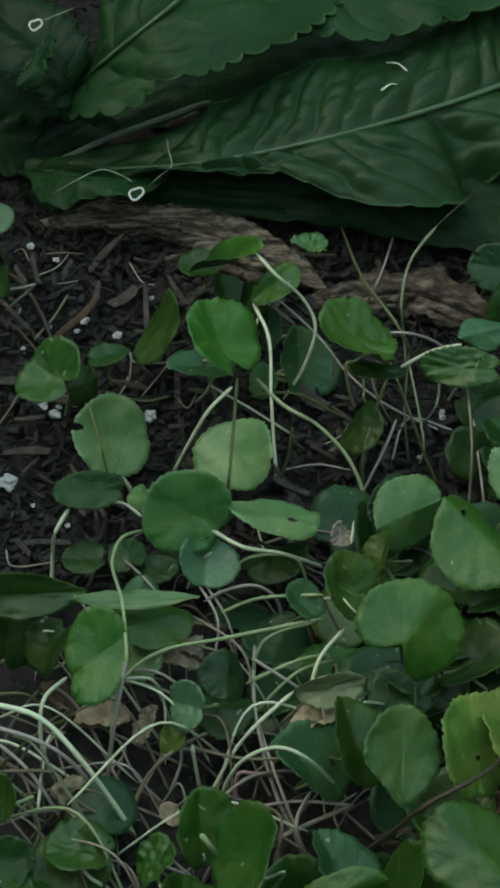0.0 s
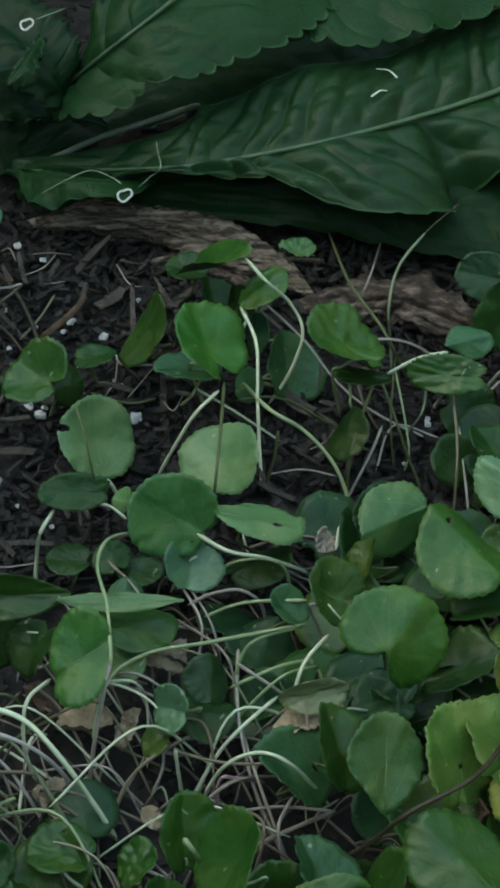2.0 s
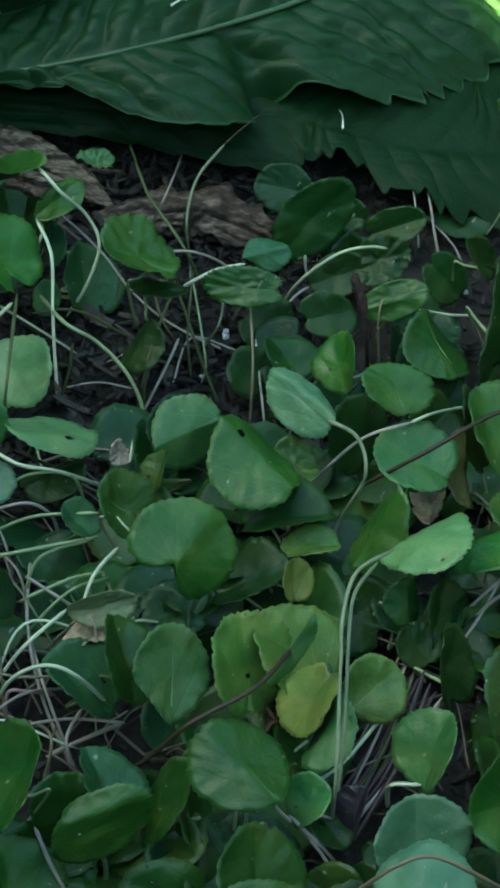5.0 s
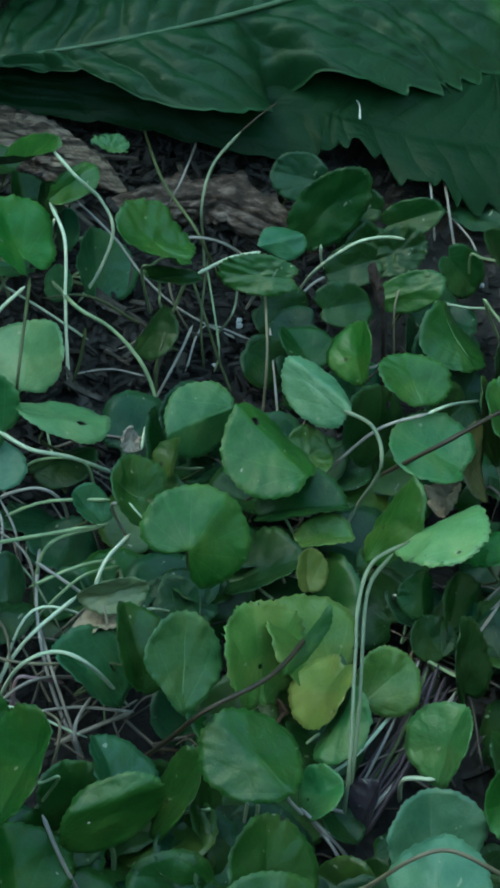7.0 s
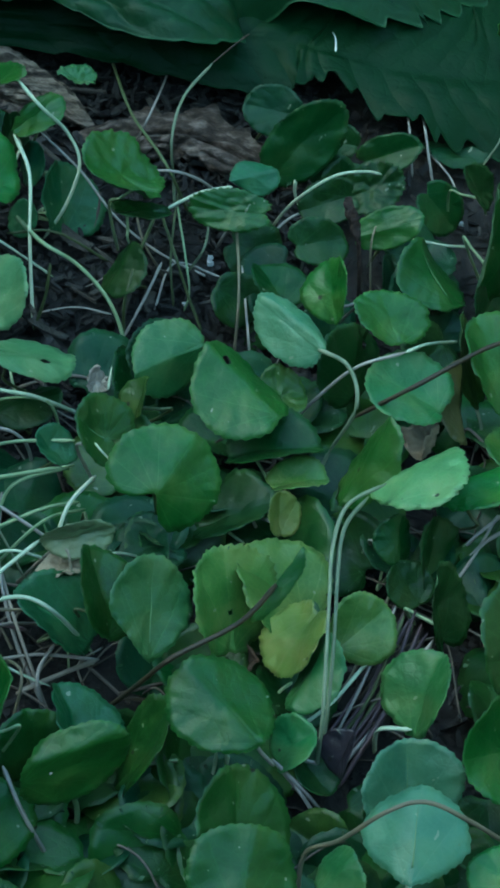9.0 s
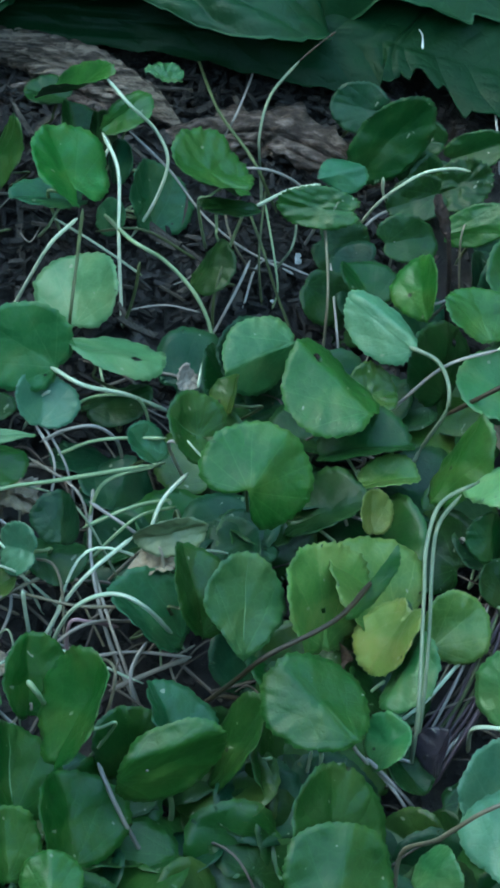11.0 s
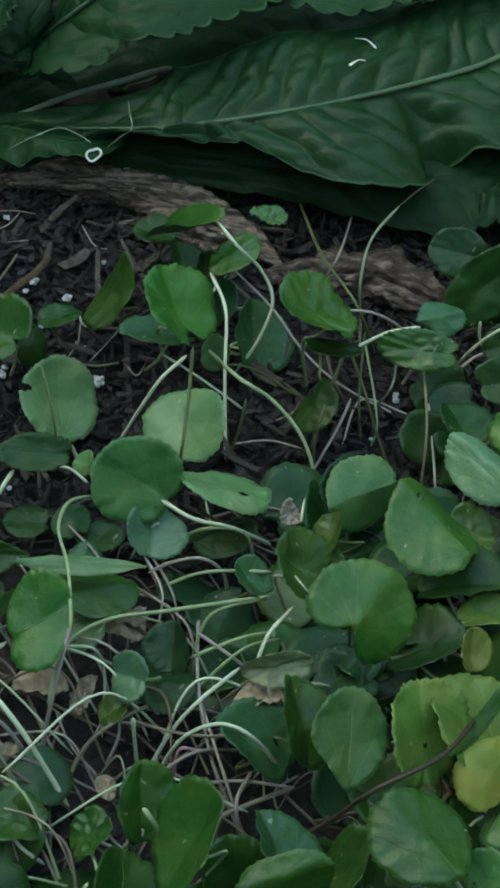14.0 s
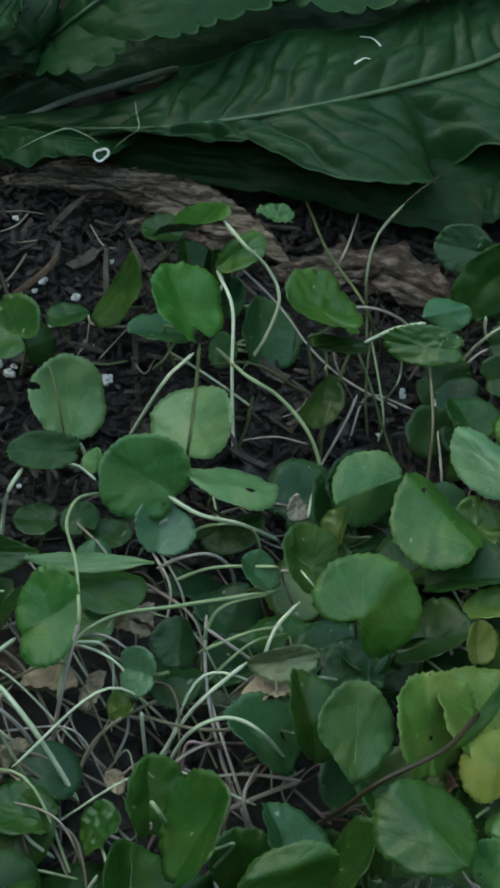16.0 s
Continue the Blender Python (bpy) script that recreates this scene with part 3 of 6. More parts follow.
def wood_chip(place, turn, long, wide):
    me = chip_mesh("wood_chip", 1, int(turn * 7), lambda r: (0, 0), (long, long + 0.0005))
    for v in me.vertices:
        v.co.y *= wide
    me.materials.append(CHIP_LIGHT)
    ob = new("wood_chip", me)
    ob.matrix_world = pose(*place, 0.004, 8, 0, turn)
    tagged(ob, "weathered grey-brown wood chip lying on mulch", "wood chip", "loose wood chips")


for x, y, turn, long, wide in ((-0.045, 0.098, 18, 0.017, 3.0), (-0.05, 0.06, -20, 0.015, 2.4), (-0.03, 0.055, 12, 0.018, 3.0), (-0.02, 0.075, 40, 0.014, 2.0),
                               (-0.055, 0.115, 65, 0.013, 2.0), (-0.03, 0.115, 30, 0.016, 1.8), (-0.085, 0.13, -12, 0.016, 1.6), (-0.075, 0.05, 35, 0.014, 2.2),
                               (-0.09, 0.02, -40, 0.017, 2.0), (-0.065, -0.005, 15, 0.015, 2.4), (-0.08, -0.03, 70, 0.013, 2.0), (-0.055, -0.035, 20, 0.016, 1.6),
                               (0.025, 0.05, -35, 0.018, 3.2), (0.035, 0.065, 25, 0.013, 2.0), (0.055, 0.02, 60, 0.014, 2.0), (-0.01, 0.03, -60, 0.015, 2.0),
                               (-0.1, 0.1, 45, 0.015, 2.2), (-0.065, 0.145, 5, 0.02, 1.6), (-0.1, 0.06, -75, 0.014, 2.0), (0.015, 0.0, 30, 0.013, 2.0)):
    wood_chip((x, y), turn, long, wide)
chip_seed = random.Random(77)
for _ in range(46):
    wood_chip((chip_seed.uniform(-0.12, 0.075), chip_seed.uniform(-0.04, 0.145)), chip_seed.uniform(0, 180), chip_seed.uniform(0.006, 0.013), chip_seed.uniform(1.0, 2.4))


# ---- weathered log ----
def driftwood(points, radius, flat, seed, label, wood=None, lumps=0.0, twist=0.0):
    """A grey split log: fibrous ridges run along it."""
    line = spline(points, 24)
    n, sides = len(line), 72
    verts, faces = [], []
    for i, c in enumerate(line):
        t = i / (n - 1)
        d = (line[min(i + 1, n - 1)] - line[max(i - 1, 0)]).normalized()
        a = d.cross(Vector((0, 0, 1))).normalized()
        b = a.cross(d)
        end = min(1.0, min(t, 1 - t) * 4 + 0.06) ** 0.8
        for k in range(sides):
            w = 2 * math.pi * k / sides + twist * t
            ridge = noise.noise(Vector((math.cos(w) * 5, math.sin(w) * 5, t * 2.2 + seed)))
            fibre = noise.noise(Vector((math.cos(w) * 17, math.sin(w) * 17, t * 3.5 + seed)))
            knot = noise.noise(Vector((math.cos(w), math.sin(w), t * 7 + seed)))
            crack = noise.noise(Vector((math.cos(w) * 9, math.sin(w) * 9, t * 1.6 + seed + 20)))
            r = radius * end * (1 + 0.45 * ridge + 0.24 * fibre + 0.4 * knot - 0.35 * max(0.0, 0.35 - abs(crack) * 4))
            r *= 1 + lumps * (noise.noise(c * 90 + Vector((math.cos(w) * 1.5, math.sin(w) * 1.5, seed))) + 0.6 * noise.noise(c * 230 + Vector((math.cos(w) * 3, math.sin(w) * 3, seed))))
            verts.append(c + a * math.cos(w) * r + b * math.sin(w) * r * flat)
        if i:
            for k in range(sides):
                k2 = (k + 1) % sides
                faces.append(((i - 1) * sides + k, (i - 1) * sides + k2, i * sides + k2, i * sides + k))
    faces += [tuple(range(sides))[::-1], tuple((n - 1) * sides + k for k in range(sides))]
    ob = new("weathered_log", mesh_of("weathered_log", verts, faces))
    ob.data.materials.append(wood or WOOD)
    centred(ob)
    return tagged(ob, label, "log")


driftwood(((-0.098, 0.172, 0.002), (-0.063, 0.168, 0.009), (-0.037, 0.162, 0.011), (-0.011, 0.152, 0.011), (0.012, 0.139, 0.009), (0.034, 0.122, 0.004)), 0.0098, 0.85, 1.0, "split weathered grey-brown log lying on mulch", twist=1.6)
driftwood(((-0.045, 0.146, 0.001), (-0.02, 0.143, 0.003), (0.0, 0.134, 0.004), (0.014, 0.122, 0.001)), 0.005, 0.7, 4.0, "dark splintered strip of bark beside the log", ROTTEN, 0.2)
driftwood(((0.026, 0.117, 0.004), (0.048, 0.114, 0.006), (0.07, 0.115, 0.007), (0.09, 0.107, 0.006), (0.118, 0.09, 0.002)), 0.0098, 0.65, 7.0, "broken weathered brown log half buried in soil", ROTTEN, 0.5)


# ---- toothed herbs ----
def toothed_herb(place, label):
    ob = new("toothed_herb")
    ob.location = (*place, 0)
    return tagged(ob, label, "plant", "toothed herbs behind the log")


rosette = toothed_herb((-0.1, 0.2), "large herb with long dark green toothed leaves")
rosette_b = toothed_herb((0.25, 0.22), "herb with toothed leaves, partly sunlit yellow-green")
big_leaf(rosette, "mid", ((-0.1056, 0.1928, 0.015), (-0.0354, 0.1577, 0.045), (-0.0004, 0.1593, 0.05), (0.0346, 0.165, 0.055), (0.0728, 0.1795, 0.057), (0.1122, 0.1997, 0.058), (0.1387, 0.2187, 0.058), (0.1773, 0.2356, 0.057), (0.2199, 0.251, 0.055), (0.2693, 0.2631, 0.052)), (0.0087, 0.0170, 0.0344, 0.0356, 0.0432, 0.0466, 0.0441, 0.0393, 0.0441, 0.0453, 0.0451, 0.0476, 0.0450, 0.0362, 0.0228, 0.0038), (0.0025, 0.0044, 0.0040, 0.0036, 0.0033, 0.0033, 0.0039, 0.0049, 0.0061, 0.0074, 0.0087, 0.0101, 0.0116, 0.0173, 0.0243, 0.0314, 0.0380, 0.0424, 0.0470, 0.0474, 0.0476, 0.0451, 0.0310, 0.0332, 0.0385, 0.0475, 0.0554, 0.0625, 0.0668, 0.0693, 0.0690, 0.0681, 0.0673, 0.0667, 0.0659, 0.0645, 0.0629, 0.0600, 0.0568, 0.0560, 0.0549, 0.0509, 0.0456, 0.0396, 0.0329, 0.0255, 0.0178, 0.0092), (0, -.28, .96), 24, (0.0009, 0.0068), .0076, (.0006, .0016), calm=0.56, valley=(0.478, 0.024, 0.022))
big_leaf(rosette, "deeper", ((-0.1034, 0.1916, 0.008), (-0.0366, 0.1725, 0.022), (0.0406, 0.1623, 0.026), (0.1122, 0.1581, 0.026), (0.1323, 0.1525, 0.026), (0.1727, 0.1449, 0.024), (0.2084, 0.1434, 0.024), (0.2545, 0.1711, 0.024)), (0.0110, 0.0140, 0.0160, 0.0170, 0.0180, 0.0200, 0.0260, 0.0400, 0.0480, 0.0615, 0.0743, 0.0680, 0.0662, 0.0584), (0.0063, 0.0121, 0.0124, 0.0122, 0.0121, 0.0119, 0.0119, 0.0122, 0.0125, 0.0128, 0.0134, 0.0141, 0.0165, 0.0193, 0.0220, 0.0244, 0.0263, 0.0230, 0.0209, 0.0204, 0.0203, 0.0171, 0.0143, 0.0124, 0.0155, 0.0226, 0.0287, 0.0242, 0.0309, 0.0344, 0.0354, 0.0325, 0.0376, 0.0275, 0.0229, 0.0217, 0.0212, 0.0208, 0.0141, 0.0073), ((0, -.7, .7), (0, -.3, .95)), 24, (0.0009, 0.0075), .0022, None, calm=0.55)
big_leaf(rosette, "bright", ((-0.087, 0.2141, 0.04), (-0.0634, 0.1971, 0.075), (-0.033, 0.2102, 0.095), (-0.003, 0.2527, 0.1), (0.0316, 0.2977, 0.1)), (0.0109, 0.0213, 0.0317, 0.0235, 0.0251, 0.0272, 0.0303, 0.0293, 0.0304, 0.0270), (0.0065, 0.0124, 0.0184, 0.0244, 0.0263, 0.0289, 0.0286, 0.0254, 0.0329, 0.0368, 0.0399, 0.0439, 0.0496, 0.0522, 0.0542, 0.0541, 0.0527, 0.0508, 0.0485, 0.0443, 0.0400, 0.0357), (0, -.3, .95), 24, (0.0023, 0.0038), .0036, (.0006, .0012), crenate=True)
big_leaf(rosette, "bright", ((-0.003, 0.2434, 0.088), (0.0408, 0.2402, 0.09), (0.0882, 0.2545, 0.09), (0.1513, 0.3028, 0.085)), (0.0059, 0.0207, 0.0236, 0.0177, 0.0015), (0.0186, 0.0227, 0.0267, 0.0308, 0.0307, 0.0322, 0.0370, 0.0361, 0.0332, 0.0348, 0.0332, 0.0322, 0.0321, 0.0315, 0.0305, 0.0230, 0.0155, 0.0080), (0, -.3, .95), 14, (0.0009, 0.0041), .0024, (.0014, .0006), crenate=True)
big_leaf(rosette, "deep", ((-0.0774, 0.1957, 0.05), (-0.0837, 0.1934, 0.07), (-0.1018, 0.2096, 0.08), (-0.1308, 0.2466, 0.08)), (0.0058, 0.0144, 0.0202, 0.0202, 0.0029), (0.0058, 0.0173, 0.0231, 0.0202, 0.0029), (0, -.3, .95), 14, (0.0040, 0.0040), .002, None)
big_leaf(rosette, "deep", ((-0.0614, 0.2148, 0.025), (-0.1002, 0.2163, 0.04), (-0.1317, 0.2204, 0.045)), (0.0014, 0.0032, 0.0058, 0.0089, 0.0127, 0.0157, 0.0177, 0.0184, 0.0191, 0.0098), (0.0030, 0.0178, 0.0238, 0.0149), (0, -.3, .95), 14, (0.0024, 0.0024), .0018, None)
big_leaf(rosette, "bright", ((-0.1028, 0.1888, 0.02), (-0.0819, 0.1669, 0.032), (-0.0584, 0.1588, 0.036), (-0.0361, 0.1705, 0.034)), (0.0016, 0.0038, 0.0049, 0.0055, 0.0016), (0.0028, 0.0052, 0.0108, 0.0162, 0.0146, 0.0096, 0.0071, 0.0076, 0.0097, 0.0081, 0.0059, 0.0012), (0, -.4, .9), 6, (0.0005, 0.0005), .0012, None)
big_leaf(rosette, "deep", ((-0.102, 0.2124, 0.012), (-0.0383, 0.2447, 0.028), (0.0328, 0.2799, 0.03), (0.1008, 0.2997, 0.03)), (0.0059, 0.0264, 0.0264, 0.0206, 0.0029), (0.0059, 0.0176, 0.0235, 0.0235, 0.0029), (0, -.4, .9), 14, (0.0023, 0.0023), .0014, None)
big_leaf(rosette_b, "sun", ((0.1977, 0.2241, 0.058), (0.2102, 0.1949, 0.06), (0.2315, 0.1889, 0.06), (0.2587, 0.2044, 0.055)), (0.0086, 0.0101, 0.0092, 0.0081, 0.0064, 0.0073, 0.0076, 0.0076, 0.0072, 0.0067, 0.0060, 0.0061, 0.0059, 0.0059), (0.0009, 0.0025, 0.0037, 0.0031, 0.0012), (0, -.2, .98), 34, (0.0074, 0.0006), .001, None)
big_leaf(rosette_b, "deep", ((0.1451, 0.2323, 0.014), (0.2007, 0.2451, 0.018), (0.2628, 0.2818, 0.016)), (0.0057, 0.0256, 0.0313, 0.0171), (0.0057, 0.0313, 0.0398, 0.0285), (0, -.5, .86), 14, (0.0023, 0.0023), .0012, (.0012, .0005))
big_leaf(rosette, "mid", ((-0.0879, 0.2036, 0.084), (-0.0929, 0.1826, 0.084), (-0.0997, 0.1668, 0.082)), (0.0022, 0.0050, 0.0061, 0.0022), (0.0022, 0.0039, 0.0050, 0.0017), (0, -.3, .95), 9, (0.0025, 0.0025), .0012, None)
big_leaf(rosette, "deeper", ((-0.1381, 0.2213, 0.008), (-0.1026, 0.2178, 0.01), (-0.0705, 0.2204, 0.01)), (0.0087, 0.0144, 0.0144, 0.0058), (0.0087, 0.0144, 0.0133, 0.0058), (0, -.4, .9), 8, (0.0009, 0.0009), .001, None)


# ---- pennywort ----
def dry_leaf(centre, along, across, tone):
    me, n, ridge = blade_mesh(centre, along, across, rng.uniform(-0.3, 0.5), rng.uniform(0.3, 0.9), 0.7, None, 0.1, 0.6, 0.25, rng.randint(1000, 9999))
    ob = new("dry_leaf", me)
    me.materials.append(DRY[tone])
    me.materials.append(DRY[tone])
    centred(ob)
    return tagged(ob, "curled dry brown leaf lying among the stalks", "dry leaf", "withered leaves")


def perlite(place, size):
    bm = bmesh.new()
    bmesh.ops.create_icosphere(bm, subdivisions=3, radius=size * 0.0005)
    k = rng.uniform(0, 50)
    for v in bm.verts:
        v.co *= 1 + 0.8 * noise.noise(v.co * (2600 / size) + Vector((k, 0, 0)))
        v.co.z *= 0.8
    me = bpy.data.meshes.new("perlite_grain")
    bm.to_mesh(me)
    bm.free()
    me.materials.append(PERLITE)
    ob = new("perlite_grain", me)
    ob.location = (place[0], place[1], max(place[2], 0.0015) + 0.0035)
    ob.rotation_euler = (0, 0, k)
    return tagged(ob, "white crumbly perlite grain on dark mulch", "perlite grain", "perlite grains")


clump = pennywort((0.211, 0.110), "creeping pennywort clump with a sunlit yellow-green leaf")
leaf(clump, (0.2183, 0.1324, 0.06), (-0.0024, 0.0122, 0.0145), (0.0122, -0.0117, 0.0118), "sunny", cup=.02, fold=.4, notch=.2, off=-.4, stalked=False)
leaf(clump, (0.2278, 0.0827, 0.015), (0.0106, 0.0032, 0.0025), (0.0028, -0.0115, 0.0032), "dark", stalked=False)
leaf(clump, (0.187, 0.1135, 0.008), (0.0141, 0.0033, 0.0002), (0.0049, -0.0093, 0.0011), "dkblue", stalked=False)
stalk(clump, ((0.1753, 0.1091, 0.0086), (0.1827, 0.0968, 0.0068), (0.1859, 0.0865, 0.003)), "lilac", 0.60)
stalk(clump, ((0.2041, 0.1089, 0.024), (0.205, 0.1026, 0.024), (0.2063, 0.0905, 0.02), (0.2092, 0.083, 0.004)), "lilacpale", 0.80)
stalk(clump, ((0.204, 0.1081, 0.024), (0.2006, 0.1009, 0.022), (0.1959, 0.0991, 0.012)), "lilacpale", 0.60)
stalk(clump, ((0.2079, 0.1106, 0.055), (0.2052, 0.0871, 0.045), (0.208, 0.08, 0.01)), "bark", 0.80)
stalk(clump, ((0.2196, 0.08, 0.0124), (0.2177, 0.0772, 0.0194), (0.2323, 0.0957, 0.0102)), "pale", 0.90)
stalk(clump, ((0.2044, 0.0491, 0.03), (0.2119, 0.0519, 0.03), (0.2251, 0.062, 0.02)), "palegreen", 0.90)
clump = pennywort((0.143, 0.083), "creeping pennywort clump with dark green rounded leaves")
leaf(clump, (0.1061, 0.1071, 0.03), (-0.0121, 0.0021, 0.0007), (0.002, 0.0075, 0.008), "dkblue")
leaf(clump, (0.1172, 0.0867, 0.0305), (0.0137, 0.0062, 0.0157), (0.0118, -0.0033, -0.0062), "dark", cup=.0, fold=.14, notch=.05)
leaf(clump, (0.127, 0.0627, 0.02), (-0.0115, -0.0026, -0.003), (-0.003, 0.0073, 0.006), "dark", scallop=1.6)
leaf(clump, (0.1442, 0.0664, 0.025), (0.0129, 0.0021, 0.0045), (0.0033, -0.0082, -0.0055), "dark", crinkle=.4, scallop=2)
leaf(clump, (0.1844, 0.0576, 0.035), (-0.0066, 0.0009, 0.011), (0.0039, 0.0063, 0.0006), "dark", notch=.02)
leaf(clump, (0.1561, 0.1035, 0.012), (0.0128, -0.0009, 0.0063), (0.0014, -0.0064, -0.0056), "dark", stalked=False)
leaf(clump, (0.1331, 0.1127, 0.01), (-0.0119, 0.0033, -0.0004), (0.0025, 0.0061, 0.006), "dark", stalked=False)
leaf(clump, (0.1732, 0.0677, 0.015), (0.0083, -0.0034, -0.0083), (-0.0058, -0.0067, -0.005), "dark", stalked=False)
stalk(clump, ((0.0673, 0.171, 0.006), (0.0638, 0.1473, 0.012), (0.0553, 0.1006, 0.03), (0.0488, 0.1014, 0.01)), "lilac", 0.70)
stalk(clump, ((0.1124, 0.064, 0.03), (0.1138, 0.0657, 0.02), (0.1194, 0.0708, 0.006)), "pale", 0.90)
stalk(clump, ((0.1673, 0.1356, 0.012), (0.1659, 0.1172, 0.016), (0.1664, 0.1086, 0.012), (0.1676, 0.1002, 0.003)), "lilac", 0.70)
stalk(clump, ((0.1736, 0.132, 0.012), (0.1726, 0.1138, 0.016), (0.1734, 0.1015, 0.012), (0.1759, 0.0933, 0.003)), "lilac", 0.80)
stalk(clump, ((0.159, 0.0432, 0.02), (0.1717, 0.0401, 0.02), (0.1826, 0.0452, 0.015)), "pale", 0.80)
stalk(clump, ((0.0964, 0.1388, 0.044), (0.0884, 0.1336, 0.04), (0.0811, 0.128, 0.036)), "bark", 0.50)
clump = pennywort((0.003, 0.073), "creeping pennywort clump with dark green rounded leaves")
leaf(clump, (-0.0117, 0.0384, 0.05), (-0.0083, 0.0138, 0.0083), (0.013, 0.0125, -0.0077), "green", cup=.1, fold=.15, notch=.25, slit=.25)
leaf(clump, (0.0419, 0.0336, 0.055), (-0.0151, 0.0055, 0.0068), (0.0045, 0.0168, -0.0036), "green", cup=.2, crinkle=.15, notch=.1)
leaf(clump, (0.0214, 0.0634, 0.015), (-0.0014, 0.0119, 0.0103), (0.0122, 0.0086, -0.0083), "blue", notch=.1)
leaf(clump, (0.0058, 0.0553, 0.012), (-0.0025, -0.0038, -0.0061), (-0.0056, 0.0059, -0.0014), "blue")
leaf(clump, (-0.0101, 0.0887, 0.05), (-0.0148, 0.0124, -0.0161), (0.0064, 0.0078, 0.0001), "green", notch=.05, stalked=False)
leaf(clump, (0.0094, 0.0779, 0.045), (0.0105, 0.0092, 0.0033), (0.006, -0.0076, 0.0022), "green", wedge=.5, stalked=False)
leaf(clump, (-0.0102, 0.0895, 0.03), (-0.0017, 0.0079, 0.0056), (0.0077, 0.0053, -0.0051), "dark")
leaf(clump, (-0.0004, 0.0801, 0.035), (0, -0.0059, -0.0059), (-0.0059, 0.0048, -0.0048), "dark")
leaf(clump, (0.0079, 0.0788, 0.02), (0, 0.0069, 0.0069), (0.0047, -0.0047, 0.0047), "blue")
leaf(clump, (-0.0183, 0.04, 0.035), (-0.0143, -0.0035, 0.0035), (-0.0029, 0.0103, -0.0015), "blue")
leaf(clump, (-0.0211, 0.1081, 0.03), (-0.0095, 0.0021, 0.0003), (0.0022, 0.0102, -0.0002), "dark")
leaf(clump, (0.0257, 0.1161, 0.035), (-0.0081, 0.0003, 0.0017), (0.0001, 0.0074, -0.0012), "muted", crinkle=.5, stalked=False)
stalk(clump, ((0.002, 0.0785, 0.0624), (0.0111, 0.0676, 0.0587), (0.0218, 0.0693, 0.045), (0.027, 0.0624, 0.035), (0.022, 0.0545, 0.02), (0.0139, 0.0515, 0.005)), "pale", 1.00)
stalk(clump, ((0.0012, 0.0705, 0.0418), (0.0039, 0.0699, 0.0361), (0.0008, 0.0651, 0.03)), "pale", 0.90)
stalk(clump, ((0.0387, 0.1747, 0.008), (0.0419, 0.1509, 0.014), (0.048, 0.1006, 0.03), (0.0605, 0.0652, 0.035), (0.0717, 0.0635, 0.01)), "olive", 0.90)
stalk(clump, ((-0.0167, 0.0443, 0.02), (-0.0003, 0.0308, 0.02), (0.0183, 0.0306, 0.004)), "pale", 0.70)
stalk(clump, ((-0.0003, 0.0375, 0.02), (0.0182, 0.0392, 0.02), (0.0396, 0.0396, 0.005)), "olive", 0.80)
stalk(clump, ((0.0134, 0.0111, 0.004), (0.0271, 0.0104, 0.008), (0.0408, 0.0091, 0.006)), "lilac", 0.50)
stalk(clump, ((-0.0543, 0.1395, 0.006), (-0.0477, 0.1258, 0.006), (-0.0403, 0.1285, 0.002)), "dry", 0.45)
stalk(clump, ((-0.0513, 0.0744, 0.012), (-0.048, 0.0645, 0.014), (-0.0338, 0.0666, 0.012)), "lilac", 0.70)
stalk(clump, ((-0.0457, 0.0553, 0.003), (-0.0397, 0.0604, 0.008), (-0.0343, 0.0764, 0.003)), "dry", 0.40)
stalk(clump, ((-0.0326, 0.0588, 0.003), (-0.0263, 0.0453, 0.006), (-0.0219, 0.0588, 0.003)), "dry", 0.40)
stalk(clump, ((0.0275, 0.025, 0.003), (0.0369, 0.0286, 0.006), (0.0421, 0.0417, 0.003)), "dry", 0.35)
clump = pennywort((-0.076, 0.065), "creeping pennywort clump with dark green rounded leaves")
leaf(clump, (-0.0791, 0.029, 0.04), (-0.01, 0.0093, -0.0011), (0.0086, 0.0101, 0.0065), "deepgreen", cup=.15, notch=.2, slit=.35)
leaf(clump, (-0.0672, 0.0313, 0.033), (0.0061, 0.0049, -0.0017), (0.0023, -0.0052, -0.0065), "dark")
leaf(clump, (-0.0582, 0.0512, 0.03), (0.0091, 0.0004, 0.0018), (0.0001, -0.0082, 0.0013), "dark")
leaf(clump, (-0.0373, 0.0678, 0.03), (0.0081, 0.0057, 0.0141), (0.0044, -0.0112, 0.0021), "deepgreen", cup=.2, notch=.05)
leaf(clump, (-0.1083, 0.1155, 0.05), (0.0077, 0, 0), (0, -0.0078, -0.0029), "blue")
leaf(clump, (-0.1044, 0.0978, 0.03), (0, 0.0055, 0.0055), (0.0046, -0.0046, 0.0046), "dark")
stalk(clump, ((-0.1007, 0.2002, 0.01), (-0.0821, 0.2009, 0.02), (-0.0632, 0.2014, 0.03), (-0.0422, 0.2055, 0.036), (-0.0294, 0.2162, 0.034), (-0.018, 0.2393, 0.022)), "petiole", 2.10)
stalk(clump, ((-0.0952, 0.147, 0.004), (-0.0847, 0.1462, 0.006), (-0.0748, 0.1486, 0.003)), "dry", 0.40)
stalk(clump, ((-0.0955, 0.1336, 0.003), (-0.0866, 0.1359, 0.006), (-0.0819, 0.1478, 0.004)), "dry", 0.45)
stalk(clump, ((-0.0868, 0.1277, 0.003), (-0.0796, 0.1258, 0.006), (-0.0738, 0.1312, 0.003)), "dry", 0.45)
stalk(clump, ((-0.1071, 0.1502, 0.003), (-0.1028, 0.1486, 0.006), (-0.0996, 0.1434, 0.003)), "dry", 0.50)
